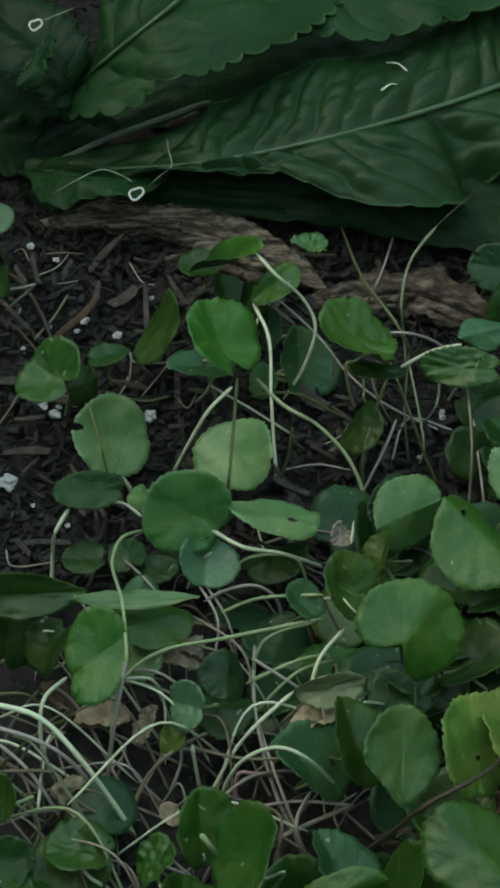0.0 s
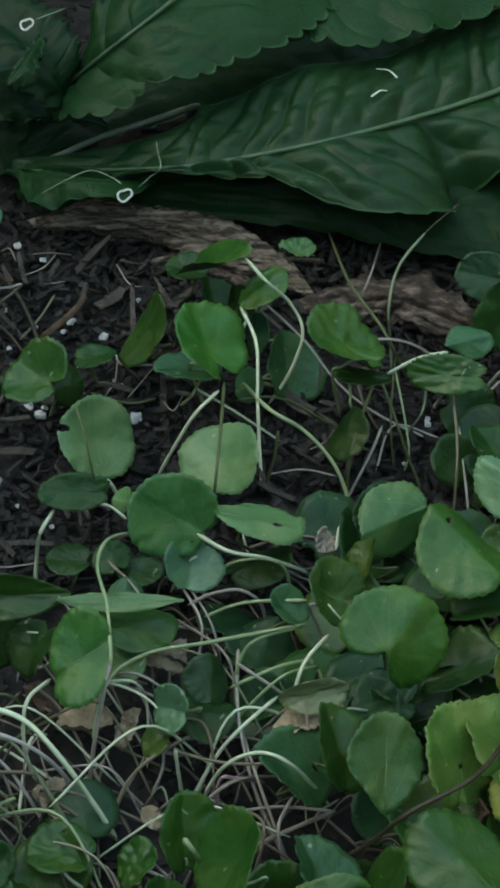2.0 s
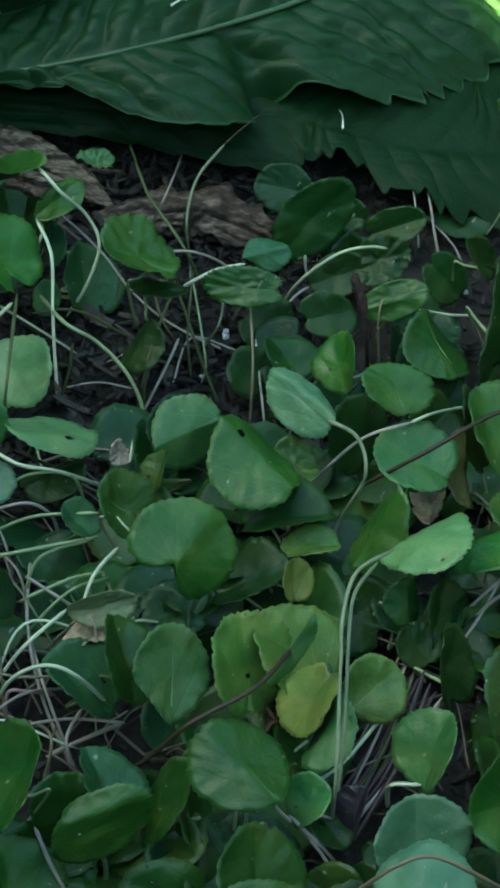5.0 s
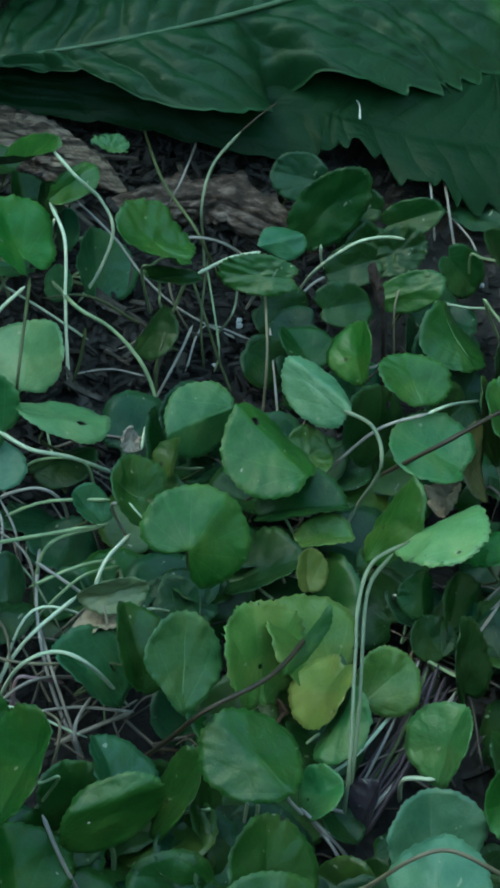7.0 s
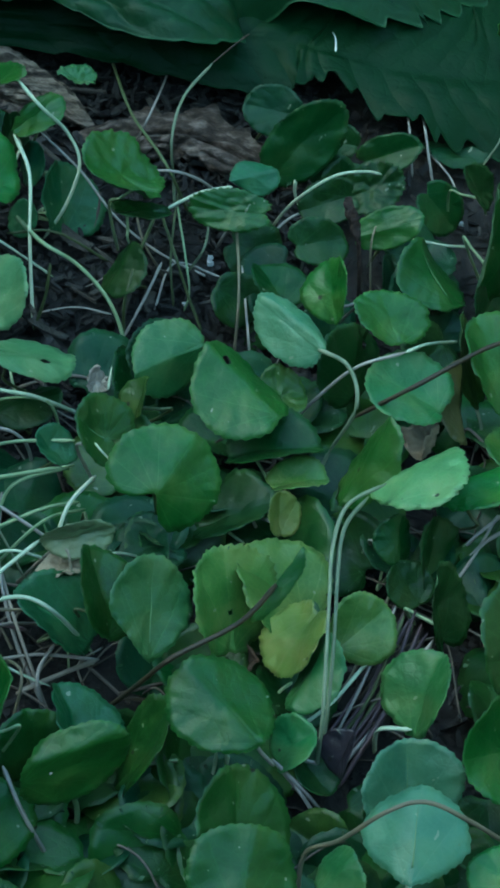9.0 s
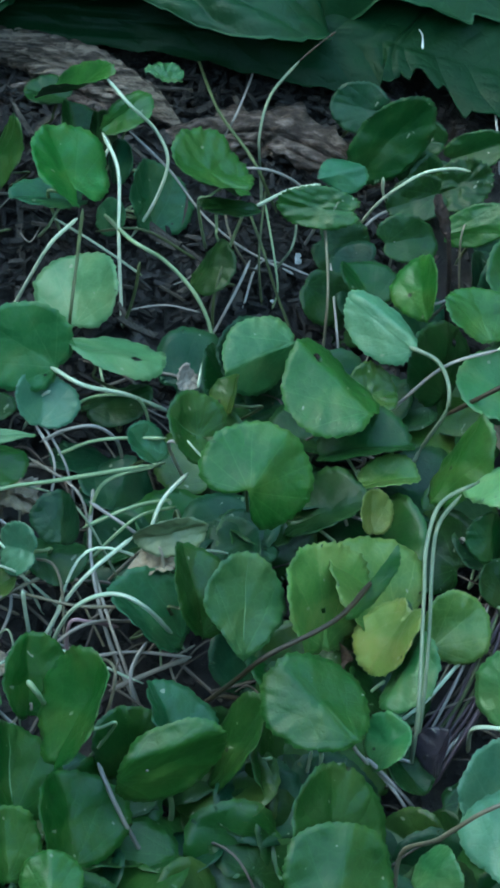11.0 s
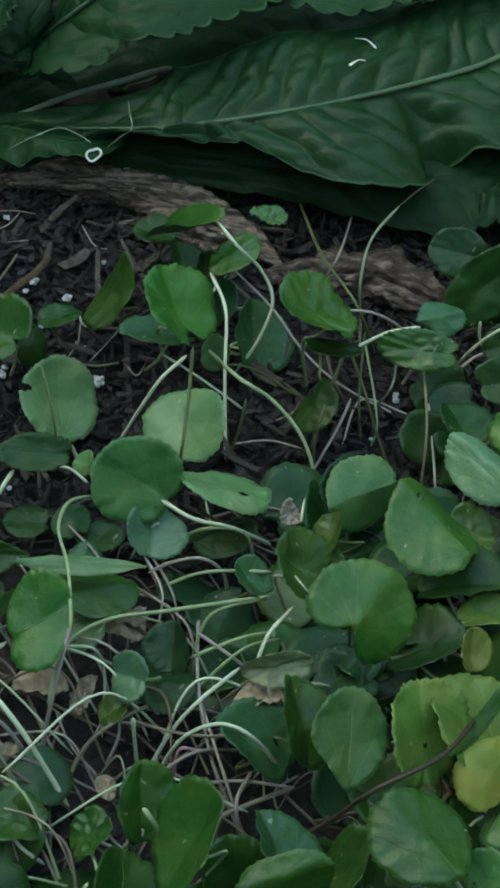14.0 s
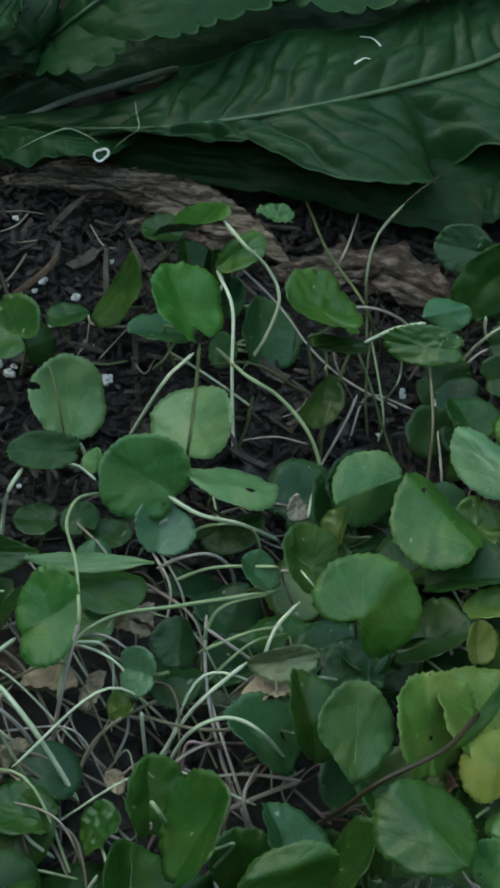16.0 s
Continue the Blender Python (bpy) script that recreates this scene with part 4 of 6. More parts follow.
stalk(clump, ((-0.0541, 0.0588, 0.003), (-0.0511, 0.0626, 0.006), (-0.0508, 0.0771, 0.004)), "dry", 0.45)
stalk(clump, ((-0.0563, 0.0536, 0.003), (-0.0524, 0.0591, 0.006), (-0.052, 0.0665, 0.004)), "dry", 0.40)
stalk(clump, ((-0.0752, 0.0711, 0.003), (-0.0648, 0.0577, 0.004), (-0.0552, 0.0553, 0.003)), "dry", 0.35)
stalk(clump, ((-0.0334, 0.0501, 0.008), (-0.045, 0.0453, 0.01), (-0.0624, 0.0577, 0.004)), "olive", 0.70)
stalk(clump, ((-0.1048, 0.0366, 0.003), (-0.0966, 0.0459, 0.012), (-0.0934, 0.058, 0.02)), "brownish", 0.60)
stalk(clump, ((-0.1148, 0.1351, 0.008), (-0.1001, 0.1156, 0.014), (-0.0897, 0.0977, 0.01), (-0.0843, 0.0843, 0.003)), "bark", 1.50)
stalk(clump, ((-0.0936, 0.0908, 0.003), (-0.0853, 0.1, 0.008), (-0.0806, 0.1196, 0.004)), "brownish", 0.80)
stalk(clump, ((-0.1096, 0.1057, 0.003), (-0.0983, 0.0912, 0.006), (-0.0877, 0.0764, 0.003)), "bark", 0.90)
clump = pennywort((0.107, 0.032), "creeping pennywort clump with dark green rounded leaves")
leaf(clump, (0.0495, 0.0256, 0.045), (0.0116, 0.0019, -0.0019), (0.0012, -0.0061, 0.001), "dark")
leaf(clump, (0.0952, 0.0651, 0.03), (0.0101, 0.0032, 0.0006), (0.0045, -0.0063, -0.0035), "blue", notch=.02, wedge=.9)
leaf(clump, (0.0854, 0.0389, 0.035), (-0.0162, 0.002, -0.0006), (0.001, 0.0062, 0.006), "deepgreen", crinkle=.2, scallop=2)
leaf(clump, (0.119, 0.0282, 0.03), (0.0112, 0.0024, 0.0006), (0.0047, -0.0074, -0.0066), "dark", notch=.3)
leaf(clump, (0.146, 0.0323, 0.035), (0.0139, -0.001, 0.007), (0.0011, -0.0058, -0.0052), "deepgreen")
leaf(clump, (0.1019, 0.0085, 0.025), (-0.0052, 0.0094, 0.0035), (0.0097, 0.0066, -0.0032), "dark")
leaf(clump, (0.1527, 0.0268, 0.012), (-0.0023, 0.0086, 0.0075), (0.01, 0.0063, -0.0043), "dkblue", stalked=False)
stalk(clump, ((0.0116, 0.0866, 0.03), (0.0281, 0.0693, 0.025), (0.0421, 0.0547, 0.015), (0.0609, 0.0437, 0.006), (0.095, 0.025, 0.003)), "lilac", 0.70)
stalk(clump, ((0.0814, 0.1284, 0.036), (0.0688, 0.1055, 0.036), (0.0635, 0.0813, 0.034), (0.0658, 0.0809, 0.012), (0.0667, 0.0775, 0.002)), "lilacpale", 0.85)
stalk(clump, ((0.0486, 0.0452, 0.0473), (0.0631, 0.0428, 0.05), (0.0755, 0.0482, 0.04), (0.085, 0.0597, 0.02)), "lilac", 0.80)
stalk(clump, ((0.0865, 0.0526, 0.035), (0.074, 0.0485, 0.035), (0.0608, 0.0437, 0.03)), "pale", 1.00)
stalk(clump, ((0.0493, 0.0601, 0.018), (0.0522, 0.0337, 0.022), (0.0616, 0.0323, 0.004)), "brownish", 0.70)
stalk(clump, ((0.0585, 0.058, 0.02), (0.0636, 0.0209, 0.028), (0.0691, 0.0131, 0.015), (0.0755, 0.0041, 0.003)), "olive", 0.80)
stalk(clump, ((0.0795, 0.0601, 0.018), (0.076, 0.0321, 0.022), (0.0702, 0.0336, 0.006)), "lilacpale", 0.70)
stalk(clump, ((0.0667, 0.0671, 0.018), (0.063, 0.0296, 0.018), (0.0648, 0.0169, 0.003)), "olive", 0.70)
stalk(clump, ((0.0661, 0.058, 0.02), (0.0688, 0.0242, 0.02), (0.0702, 0.0161, 0.012), (0.0687, 0.0143, 0.004)), "palegreen", 0.60)
stalk(clump, ((0.1042, 0.0614, 0.004), (0.108, 0.0502, 0.026), (0.1136, 0.0446, 0.04), (0.1247, 0.0465, 0.048), (0.1364, 0.0521, 0.046), (0.1452, 0.058, 0.04)), "pale", 0.85)
stalk(clump, ((0.1031, 0.0518, 0.01), (0.1125, 0.059, 0.015), (0.1273, 0.0667, 0.015)), "lilac", 0.80)
stalk(clump, ((0.11, 0.0108, 0.01), (0.1119, 0.0041, 0.02), (0.1155, 0.0068, 0.02)), "pale", 1.10)
stalk(clump, ((0.1476, 0.0502, 0.03), (0.1425, 0.0365, 0.034), (0.1397, 0.0277, 0.03), (0.1414, 0.0218, 0.012), (0.1426, 0.0208, 0.003)), "brownish", 0.60)
clump = pennywort((0.185, -0.011), "creeping pennywort clump with dark green rounded leaves")
leaf(clump, (0.1623, 0.0106, 0.03), (-0.0076, 0.0117, 0.0065), (0.0113, 0.0106, -0.006), "deepgreen", notch=.05, rib=1)
leaf(clump, (0.1794, -0.0452, 0.04), (-0.004, 0.0194, 0.0087), (0.0167, 0.0067, -0.0074), "green", fold=.25, notch=.02, wedge=.5, off=-.3, stalked=False)
leaf(clump, (0.1653, -0.0502, 0.025), (0, 0.0135, 0.0081), (0.0058, 0.0033, -0.0055), "ochre", notch=.05)
leaf(clump, (0.2029, 0.0104, 0.05), (0.0094, 0.0081, 0.0086), (0.0063, -0.0137, 0.006), "muted", notch=.1)
leaf(clump, (0.1859, 0.0213, 0.04), (0.0033, 0.0102, 0.0224), (0.0107, 0.0066, -0.0141), "deepgreen", notch=.02)
leaf(clump, (0.2081, -0.0051, 0.03), (-0.0003, 0.0097, 0.0092), (0.014, 0.0029, -0.0025), "dark")
leaf(clump, (0.2076, -0.037, 0.025), (-0.0057, 0.011, 0.0096), (0.0121, 0.0107, -0.0051), "dark")
leaf(clump, (0.2007, 0.0065, 0.03), (-0.0084, 0.0036, 0.0028), (0.0042, 0.0095, 0.0003), "dkblue")
leaf(clump, (0.1879, 0.0122, 0.015), (0.0054, 0.0091, 0.0034), (0.0084, -0.0018, -0.0083), "dark", stalked=False)
leaf(clump, (0.1684, 0, 0.012), (0.0048, 0.0078, 0.0038), (0.0084, -0.0021, -0.0064), "dkblue", stalked=False)
leaf(clump, (0.168, -0.0392, 0.036), (-0.0064, 0.0047, 0.0194), (0.0046, 0.009, -0.0007), "olive", fold=.1, notch=.02, stalked=False)
stalk(clump, ((0.1419, -0.0511, 0.0516), (0.1514, -0.0434, 0.0484), (0.1759, 0.003, 0.0037)), "pale", 0.85)
stalk(clump, ((0.1726, -0.0428, 0.0202), (0.1762, -0.0508, 0.0131), (0.1747, -0.0561, 0.006)), "lilacpale", 0.90)
stalk(clump, ((0.2237, 0.0842, 0.05), (0.2055, 0.045, 0.04), (0.1922, 0.0271, 0.015)), "bark", 0.70)
stalk(clump, ((0.2026, -0.0011, 0.02), (0.2114, 0.0034, 0.02), (0.2192, 0.0085, 0.02)), "pale", 1.00)
clump = pennywort((0.058, -0.037), "creeping pennywort clump with dark green rounded leaves")
leaf(clump, (0.0842, -0.064, 0.045), (-0.0128, 0.0132, 0.005), (0.0114, 0.0156, -0.003), "green", cup=.0, fold=-.5, notch=.12, hole=(.55, .12))
leaf(clump, (0.0487, -0.0613, 0.035), (0.0019, 0.0058, 0.0053), (0.0039, -0.0055, 0.0047), "olive", notch=.05)
leaf(clump, (0.0597, -0.0412, 0.035), (-0.0133, -0.0069, -0.001), (0.003, -0.0098, -0.009), "muted", cup=.0, fold=-.5, notch=.05)
leaf(clump, (0.0435, 0.0143, 0.025), (0.0056, 0.006, 0.0078), (0.0052, -0.0095, 0.0035), "dark")
leaf(clump, (0.0603, -0.0316, 0.024), (-0.0026, 0.0126, 0.0085), (0.0125, 0.0078, -0.0077), "dkblue")
stalk(clump, ((0.0012, 0.0705, 0.0418), (0.0077, 0.0478, 0.0419), (0.0085, 0.027, 0.03), (0.0097, 0.0131, 0.015), (0.0111, 0.0025, 0.003)), "pale", 1.00)
stalk(clump, ((0.002, 0.0633, 0.0069), (0.013, 0.0117, 0.04), (0.0263, 0.0057, 0.035), (0.038, -0.0016, 0.025), (0.0445, -0.0092, 0.012), (0.0448, -0.0213, 0.002)), "palegreen", 1.10)
stalk(clump, ((0.0166, 0.0051, 0.035), (0.015, 0.0033, 0.02), (0.0111, 0.0019, 0.003)), "olive", 0.90)
stalk(clump, ((0.0589, 0.0562, 0.02), (0.0494, 0.0177, 0.028), (0.0451, 0.0033, 0.02), (0.0451, 0, 0.004)), "olive", 0.90)
stalk(clump, ((0.0892, 0.0528, 0.02), (0.0879, 0.0063, 0.025), (0.0873, -0.0085, 0.003)), "brownish", 0.80)
stalk(clump, ((0.0385, -0.0437, 0.02), (0.0411, -0.0304, 0.02), (0.0498, -0.0181, 0.01)), "pale", 0.80)
stalk(clump, ((0.0572, 0.0143, 0.004), (0.0649, 0.0345, 0.01), (0.083, 0.0279, 0.01)), "lilac", 0.60)
stalk(clump, ((0.0451, -0.0016, 0.004), (0.0538, 0.0081, 0.02), (0.0592, 0.0242, 0.02)), "lilac", 0.80)
clump = pennywort((-0.039, -0.038), "creeping pennywort clump with pale round leaves on long stalks")
leaf(clump, (-0.055, 0.0087, 0.025), (-0.0023, 0.0121, 0.0112), (0.0149, 0.0082, -0.0058), "sage", cup=.05, fold=.1, notch=.1, hole=(.35, -.8), stalked=False)
leaf(clump, (-0.005, -0.0055, 0.03), (0.0027, 0.0136, 0.0078), (0.015, -0.0062, 0.0056), "sage", cup=.05, fold=.1, notch=.1, lobe=.08, stalked=False)
leaf(clump, (-0.0237, -0.0523, 0.047), (-0.0138, 0.0021, 0.01), (0.0087, 0.0103, 0.01), "muted", cup=.05, fold=.12, notch=.14, stalked=False)
leaf(clump, (-0.0424, -0.0199, 0.02), (0, 0.0039, 0.0039), (0.0042, -0.003, 0.003), "pale")
leaf(clump, (-0.0163, -0.0618, 0.03), (0.0009, 0.0093, 0.0053), (0.0109, 0.0011, -0.0038), "mint", notch=.15)
leaf(clump, (-0.061, -0.0309, 0.0358), (-0.0135, -0.0009, 0.001), (-0.0005, -0.007, -0.0035), "dark", cup=.0, fold=.2, scallop=1.8)
leaf(clump, (-0.0626, -0.051, 0.02), (-0.0084, 0, 0), (0, 0.009, -0.0001), "dark")
leaf(clump, (-0.0404, -0.0708, 0.025), (0, 0.0062, -0.0003), (0.007, 0, 0), "blue")
leaf(clump, (-0.0358, -0.0522, 0.015), (0.003, 0.0076, -0.0004), (0.0092, -0.0035, 0.0012), "dark")
leaf(clump, (-0.0464, -0.0494, 0.02), (-0.0033, 0.0058, 0.0023), (0.0067, 0.0037, 0.0003), "dark")
stalk(clump, ((-0.007, 0.0168, 0.045), (-0.0163, 0.0085, 0.04), (-0.0239, 0.0063, 0.025), (-0.0314, 0.0075, 0.005)), "pale", 1.00)
stalk(clump, ((-0.005, 0.0142, 0.052), (-0.0062, -0.0248, 0.062), (-0.0078, -0.0445, 0.055), (-0.0085, -0.0324, 0.03)), "olive", 0.90)
stalk(clump, ((-0.0687, -0.0358, 0.0312), (-0.0732, -0.047, 0.03), (-0.0754, -0.045, 0.015), (-0.0762, -0.0488, 0.003)), "pale", 1.10)
stalk(clump, ((-0.0389, -0.055, 0.04), (-0.0468, -0.0635, 0.045), (-0.0493, -0.0804, 0.05), (-0.0447, -0.102, 0.055), (-0.0426, -0.119, 0.054), (-0.0421, -0.1257, 0.05)), "palegreen", 0.90)
stalk(clump, ((-0.0535, -0.0007, 0.0157), (-0.0494, -0.0034, 0.0124), (-0.0466, -0.0029, 0.004)), "pale", 1.10)
stalk(clump, ((-0.0553, -0.0214, 0.02), (-0.0487, -0.0229, 0.02), (-0.0418, -0.0295, 0.02)), "pale", 0.80)
stalk(clump, ((0.0062, -0.0465, 0.0151), (0.003, -0.0303, 0.015), (0.0042, -0.0088, 0.005)), "palegreen", 0.70)
stalk(clump, ((-0.0088, -0.0524, 0.0264), (-0.0172, -0.0598, 0.03), (-0.0242, -0.0534, 0.005)), "pale", 0.80)
stalk(clump, ((-0.095, -0.0339, 0.006), (-0.091, -0.0428, 0.006), (-0.0729, -0.0381, 0.004)), "dry", 0.50)
stalk(clump, ((-0.0613, -0.0081, 0.06), (-0.0565, -0.0258, 0.06), (-0.0531, -0.0334, 0.045)), "olive", 0.60)
clump = pennywort((0.121, -0.040), "creeping pennywort clump with pale round leaves on long stalks")
leaf(clump, (0.1196, -0.0096, 0.04), (-0.001, 0.013, 0.006), (0.007, -0.0037, 0.0091), "green", notch=.05, wedge=.6)
leaf(clump, (0.1375, -0.0357, 0.0535), (-0.0039, 0.0104, 0.004), (0.0139, 0.0028, -0.003), "green", cup=.0, fold=.18, notch=.06, scallop=1.5, stalked=False)
leaf(clump, (0.1016, -0.0386, 0.0503), (-0.0122, 0.0116, 0.0025), (0.0053, 0.0073, 0.002), "teal", cup=.0, fold=-.55, notch=.05, off=.3, scallop=1.3, stalked=False)
leaf(clump, (0.1281, -0.0338, 0.025), (-0.0005, 0.0125, 0.0119), (0.0139, 0.0088, -0.0088), "dark", hole=(.5, .4))
leaf(clump, (0.1446, -0.0568, 0.038), (-0.0133, 0.0071, 0.0032), (0.0081, 0.0145, 0.0015), "muted", notch=.15)
leaf(clump, (0.1001, -0.0531, 0.03), (0.0091, 0.002, 0.0005), (0.0022, -0.0093, -0.0031), "olive", crinkle=.3)
stalk(clump, ((0.0903, 0.0242, 0.02), (0.092, -0.003, 0.012), (0.0933, -0.01, 0.003)), "lilac", 0.70)
stalk(clump, ((0.1243, -0.0639, 0.03), (0.1468, -0.064, 0.05), (0.173, -0.0496, 0.055), (0.1947, -0.0392, 0.05), (0.2221, -0.0255, 0.045)), "bark", 1.20)
stalk(clump, ((0.1067, -0.0502, 0.015), (0.1237, -0.0523, 0.043), (0.1419, -0.0511, 0.0516)), "lilac", 0.90)
clump = pennywort((0.017, -0.072), "creeping pennywort clump with dark green rounded leaves")
leaf(clump, (0.009, -0.0459, 0.04), (0.0179, 0.0036, -0.0071), (0.0032, -0.0135, 0.0014), "sage", cup=.02, fold=-.3, off=.4, notch=.05, hole=(.3, .35))
leaf(clump, (0.0344, -0.0923, 0.05), (-0.0096, -0.001, 0.0079), (0.0013, 0.0139, 0.0032), "deepgreen", cup=.1, notch=.25, slit=.45, rib=1)
leaf(clump, (0.0195, -0.0822, 0.03), (-0.0062, 0.0044, 0.0044), (0.0041, 0.0082, -0.0025), "blue")
leaf(clump, (0.0088, -0.0509, 0.02), (0.0118, 0.0051, 0.0027), (0.0036, -0.0097, 0.0025), "dark")
leaf(clump, (0.0112, -0.0871, 0.012), (0.005, 0.0119, 0.0005), (0.0126, -0.0052, -0.0029), "dkblue")
stalk(clump, ((-0.0141, -0.0553, 0.0402), (-0.0024, -0.0654, 0.0421), (0.0122, -0.0623, 0.035), (0.0283, -0.0469, 0.01)), "pale", 1.10)
stalk(clump, ((0.0333, -0.1023, 0.04), (0.0246, -0.1151, 0.04), (0.0207, -0.1235, 0.03), (0.0208, -0.1226, 0.015)), "pale", 1.00)
stalk(clump, ((-0.0171, -0.0725, 0.02), (-0.0086, -0.0757, 0.03), (0.0018, -0.0778, 0.035), (0.0097, -0.0757, 0.025), (0.0129, -0.0731, 0.005)), "lilac", 0.90)
stalk(clump, ((-0.0108, -0.078, 0.02), (0.0038, -0.0795, 0.03), (0.0266, -0.0778, 0.03)), "palegreen", 0.90)
stalk(clump, ((-0.0003, -0.1053, 0.015), (0.0058, -0.0987, 0.03), (0.0242, -0.0902, 0.03)), "palegreen", 0.90)
stalk(clump, ((0.0007, -0.1075, 0.03), (0.0157, -0.1158, 0.025), (0.0283, -0.1137, 0.008)), "lilac", 0.90)
stalk(clump, ((-0.0013, -0.1148, 0.025), (0.0158, -0.109, 0.03), (0.0282, -0.1014, 0.025)), "palegreen", 0.90)
stalk(clump, ((-0.0183, -0.0638, 0.0234), (-0.0087, -0.0802, 0.02), (-0.0045, -0.0867, 0.005)), "lilac", 0.70)
stalk(clump, ((-0.0149, -0.0966, 0.004), (-0.0117, -0.0829, 0.02), (-0.0193, -0.0659, 0.0226)), "lilac", 0.70)
stalk(clump, ((-0.0119, -0.0641, 0.0206), (-0.0003, -0.0598, 0.03), (0.0165, -0.0598, 0.03), (0.0222, -0.0578, 0.01)), "palegreen", 0.80)
stalk(clump, ((0.039, -0.1059, 0.05), (0.035, -0.1046, 0.0545), (0.0325, -0.0997, 0.0535)), "pale", 0.5)
stalk(clump, ((0.0318, -0.1147, 0.004), (0.0351, -0.1233, 0.02), (0.0406, -0.1257, 0.028), (0.0526, -0.1145, 0.0112)), "pale", 0.70)
clump = pennywort((0.093, -0.099), "creeping pennywort clump with green and yellowing round leaves")
leaf(clump, (0.0955, -0.0783, 0.03), (0.0181, 0.0002, 0.0028), (-0.0003, -0.0134, 0.0027), "dark", notch=.1)
leaf(clump, (0.0571, -0.1134, 0.055), (0.0095, 0.0126, 0.0062), (0.0146, -0.0064, -0.0092), "green", cup=.0, fold=-.42, notch=.46, gap=.38, lobe=.14)
leaf(clump, (0.1263, -0.0931, 0.04), (0.0076, 0.007, 0.0145), (0.0036, -0.0109, 0.0034), "green", notch=.02, stalked=False)
leaf(clump, (0.0957, -0.1131, 0.035), (-0.0002, 0.0056, 0.0053), (0.0066, 0.0036, -0.0036), "yellow", notch=.1)
leaf(clump, (0.1031, -0.0919, 0.028), (0.0115, 0.0021, 0.0011), (0.0014, -0.0087, 0.0021), "lime")
leaf(clump, (0.0806, -0.105, 0.025), (0.0141, 0.0003, 0.0081), (-0.0009, -0.0143, 0.0021), "dark")
stalk(clump, ((0.1108, -0.0462, 0.0475), (0.1212, -0.058, 0.0505), (0.1234, -0.0724, 0.045), (0.1164, -0.0726, 0.02), (0.106, -0.09, 0.004)), "lilacpale", 1.10)
clump = pennywort((0.154, -0.124), "creeping pennywort clump with pale round leaves on long stalks")
leaf(clump, (0.1436, -0.1098, 0.05), (0.0161, 0.0076, 0.0055), (0.0042, -0.0119, 0.0043), "pale", notch=.02, scallop=1.2, half=-1, stalked=False)
leaf(clump, (0.1649, -0.1048, 0.04), (0.0174, 0.0063, 0.0016), (0.0034, -0.0102, 0.0032), "green", notch=.05, half=-1)
leaf(clump, (0.1864, -0.0813, 0.03), (-0.013, 0.0097, 0.0006), (0.0103, 0.014, -0.003), "olive", notch=.1)
leaf(clump, (0.1901, -0.1034, 0.025), (0.0104, 0.0049, 0.004), (0.006, -0.0116, -0.0014), "deepgreen")
leaf(clump, (0.1205, -0.1563, 0.0295), (0.0087, 0.0066, 0.004), (0.0072, -0.0071, -0.007), "lime", cup=.0, fold=.15, notch=.1)
leaf(clump, (0.1686, -0.1733, 0.05), (-0.0017, 0.0147, 0.0147), (0.0181, 0.0104, -0.0083), "deepgreen", fold=.12, notch=.08, slit=.55)
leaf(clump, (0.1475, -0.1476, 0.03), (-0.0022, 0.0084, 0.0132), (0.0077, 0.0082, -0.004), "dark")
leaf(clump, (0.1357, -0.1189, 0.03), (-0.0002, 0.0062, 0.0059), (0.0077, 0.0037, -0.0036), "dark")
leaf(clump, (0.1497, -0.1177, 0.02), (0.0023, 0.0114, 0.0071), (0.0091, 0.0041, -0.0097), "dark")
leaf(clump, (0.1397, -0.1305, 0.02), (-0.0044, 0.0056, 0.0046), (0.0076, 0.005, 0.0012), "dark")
stalk(clump, ((0.1606, -0.109, 0.01), (0.1676, -0.1064, 0.02), (0.1829, -0.0933, 0.0206)), "lilac", 0.90)
stalk(clump, ((0.1573, -0.1194, 0.01), (0.169, -0.1135, 0.025), (0.1817, -0.1121, 0.03), (0.2008, -0.1057, 0.022)), "lilac", 1.00)
stalk(clump, ((0.1544, -0.1271, 0.01), (0.1642, -0.1168, 0.02), (0.1749, -0.0983, 0.02)), "lilac", 0.80)
stalk(clump, ((0.1732, -0.1704, 0.01), (0.1814, -0.1691, 0.02), (0.1898, -0.1656, 0.03)), "lilac", 1.00)
stalk(clump, ((0.173, -0.1716, 0.01), (0.1809, -0.1726, 0.02), (0.1894, -0.1748, 0.025)), "pale", 0.80)
clump = pennywort((-0.049, -0.126), "creeping pennywort clump with dark green rounded leaves")
leaf(clump, (-0.0527, -0.123, 0.05), (0.0107, 0.0052, 0.005), (0.004, -0.0134, -0.008), "green", cup=.0, fold=.26, notch=.16, rib=1)
leaf(clump, (-0.0832, -0.0891, 0.0433), (0.0249, 0.0018, -0.0015), (-0.0002, -0.0049, -0.007), "deepgreen", cup=.0, fold=.12, notch=.02, point=.55, stalked=False)
leaf(clump, (-0.0407, -0.0925, 0.0445), (-0.022, -0.0011, 0.001), (-0.0004, 0.0044, 0.0006), "sage", cup=.0, fold=.1, notch=.02, point=.55, scallop=.4, stalked=False)
leaf(clump, (-0.035, -0.0947, 0.035), (0.0131, 0.0066, -0.0034), (0.006, -0.0111, 0.0016), "deepgreen")
leaf(clump, (-0.0866, -0.0983, 0.03), (0.001, 0.0106, 0.0053), (0.008, 0.0039, -0.0093), "dark")
leaf(clump, (-0.071, -0.1021, 0.03), (-0.0048, -0.0079, -0.0067), (-0.0076, 0.0086, -0.0047), "dark")
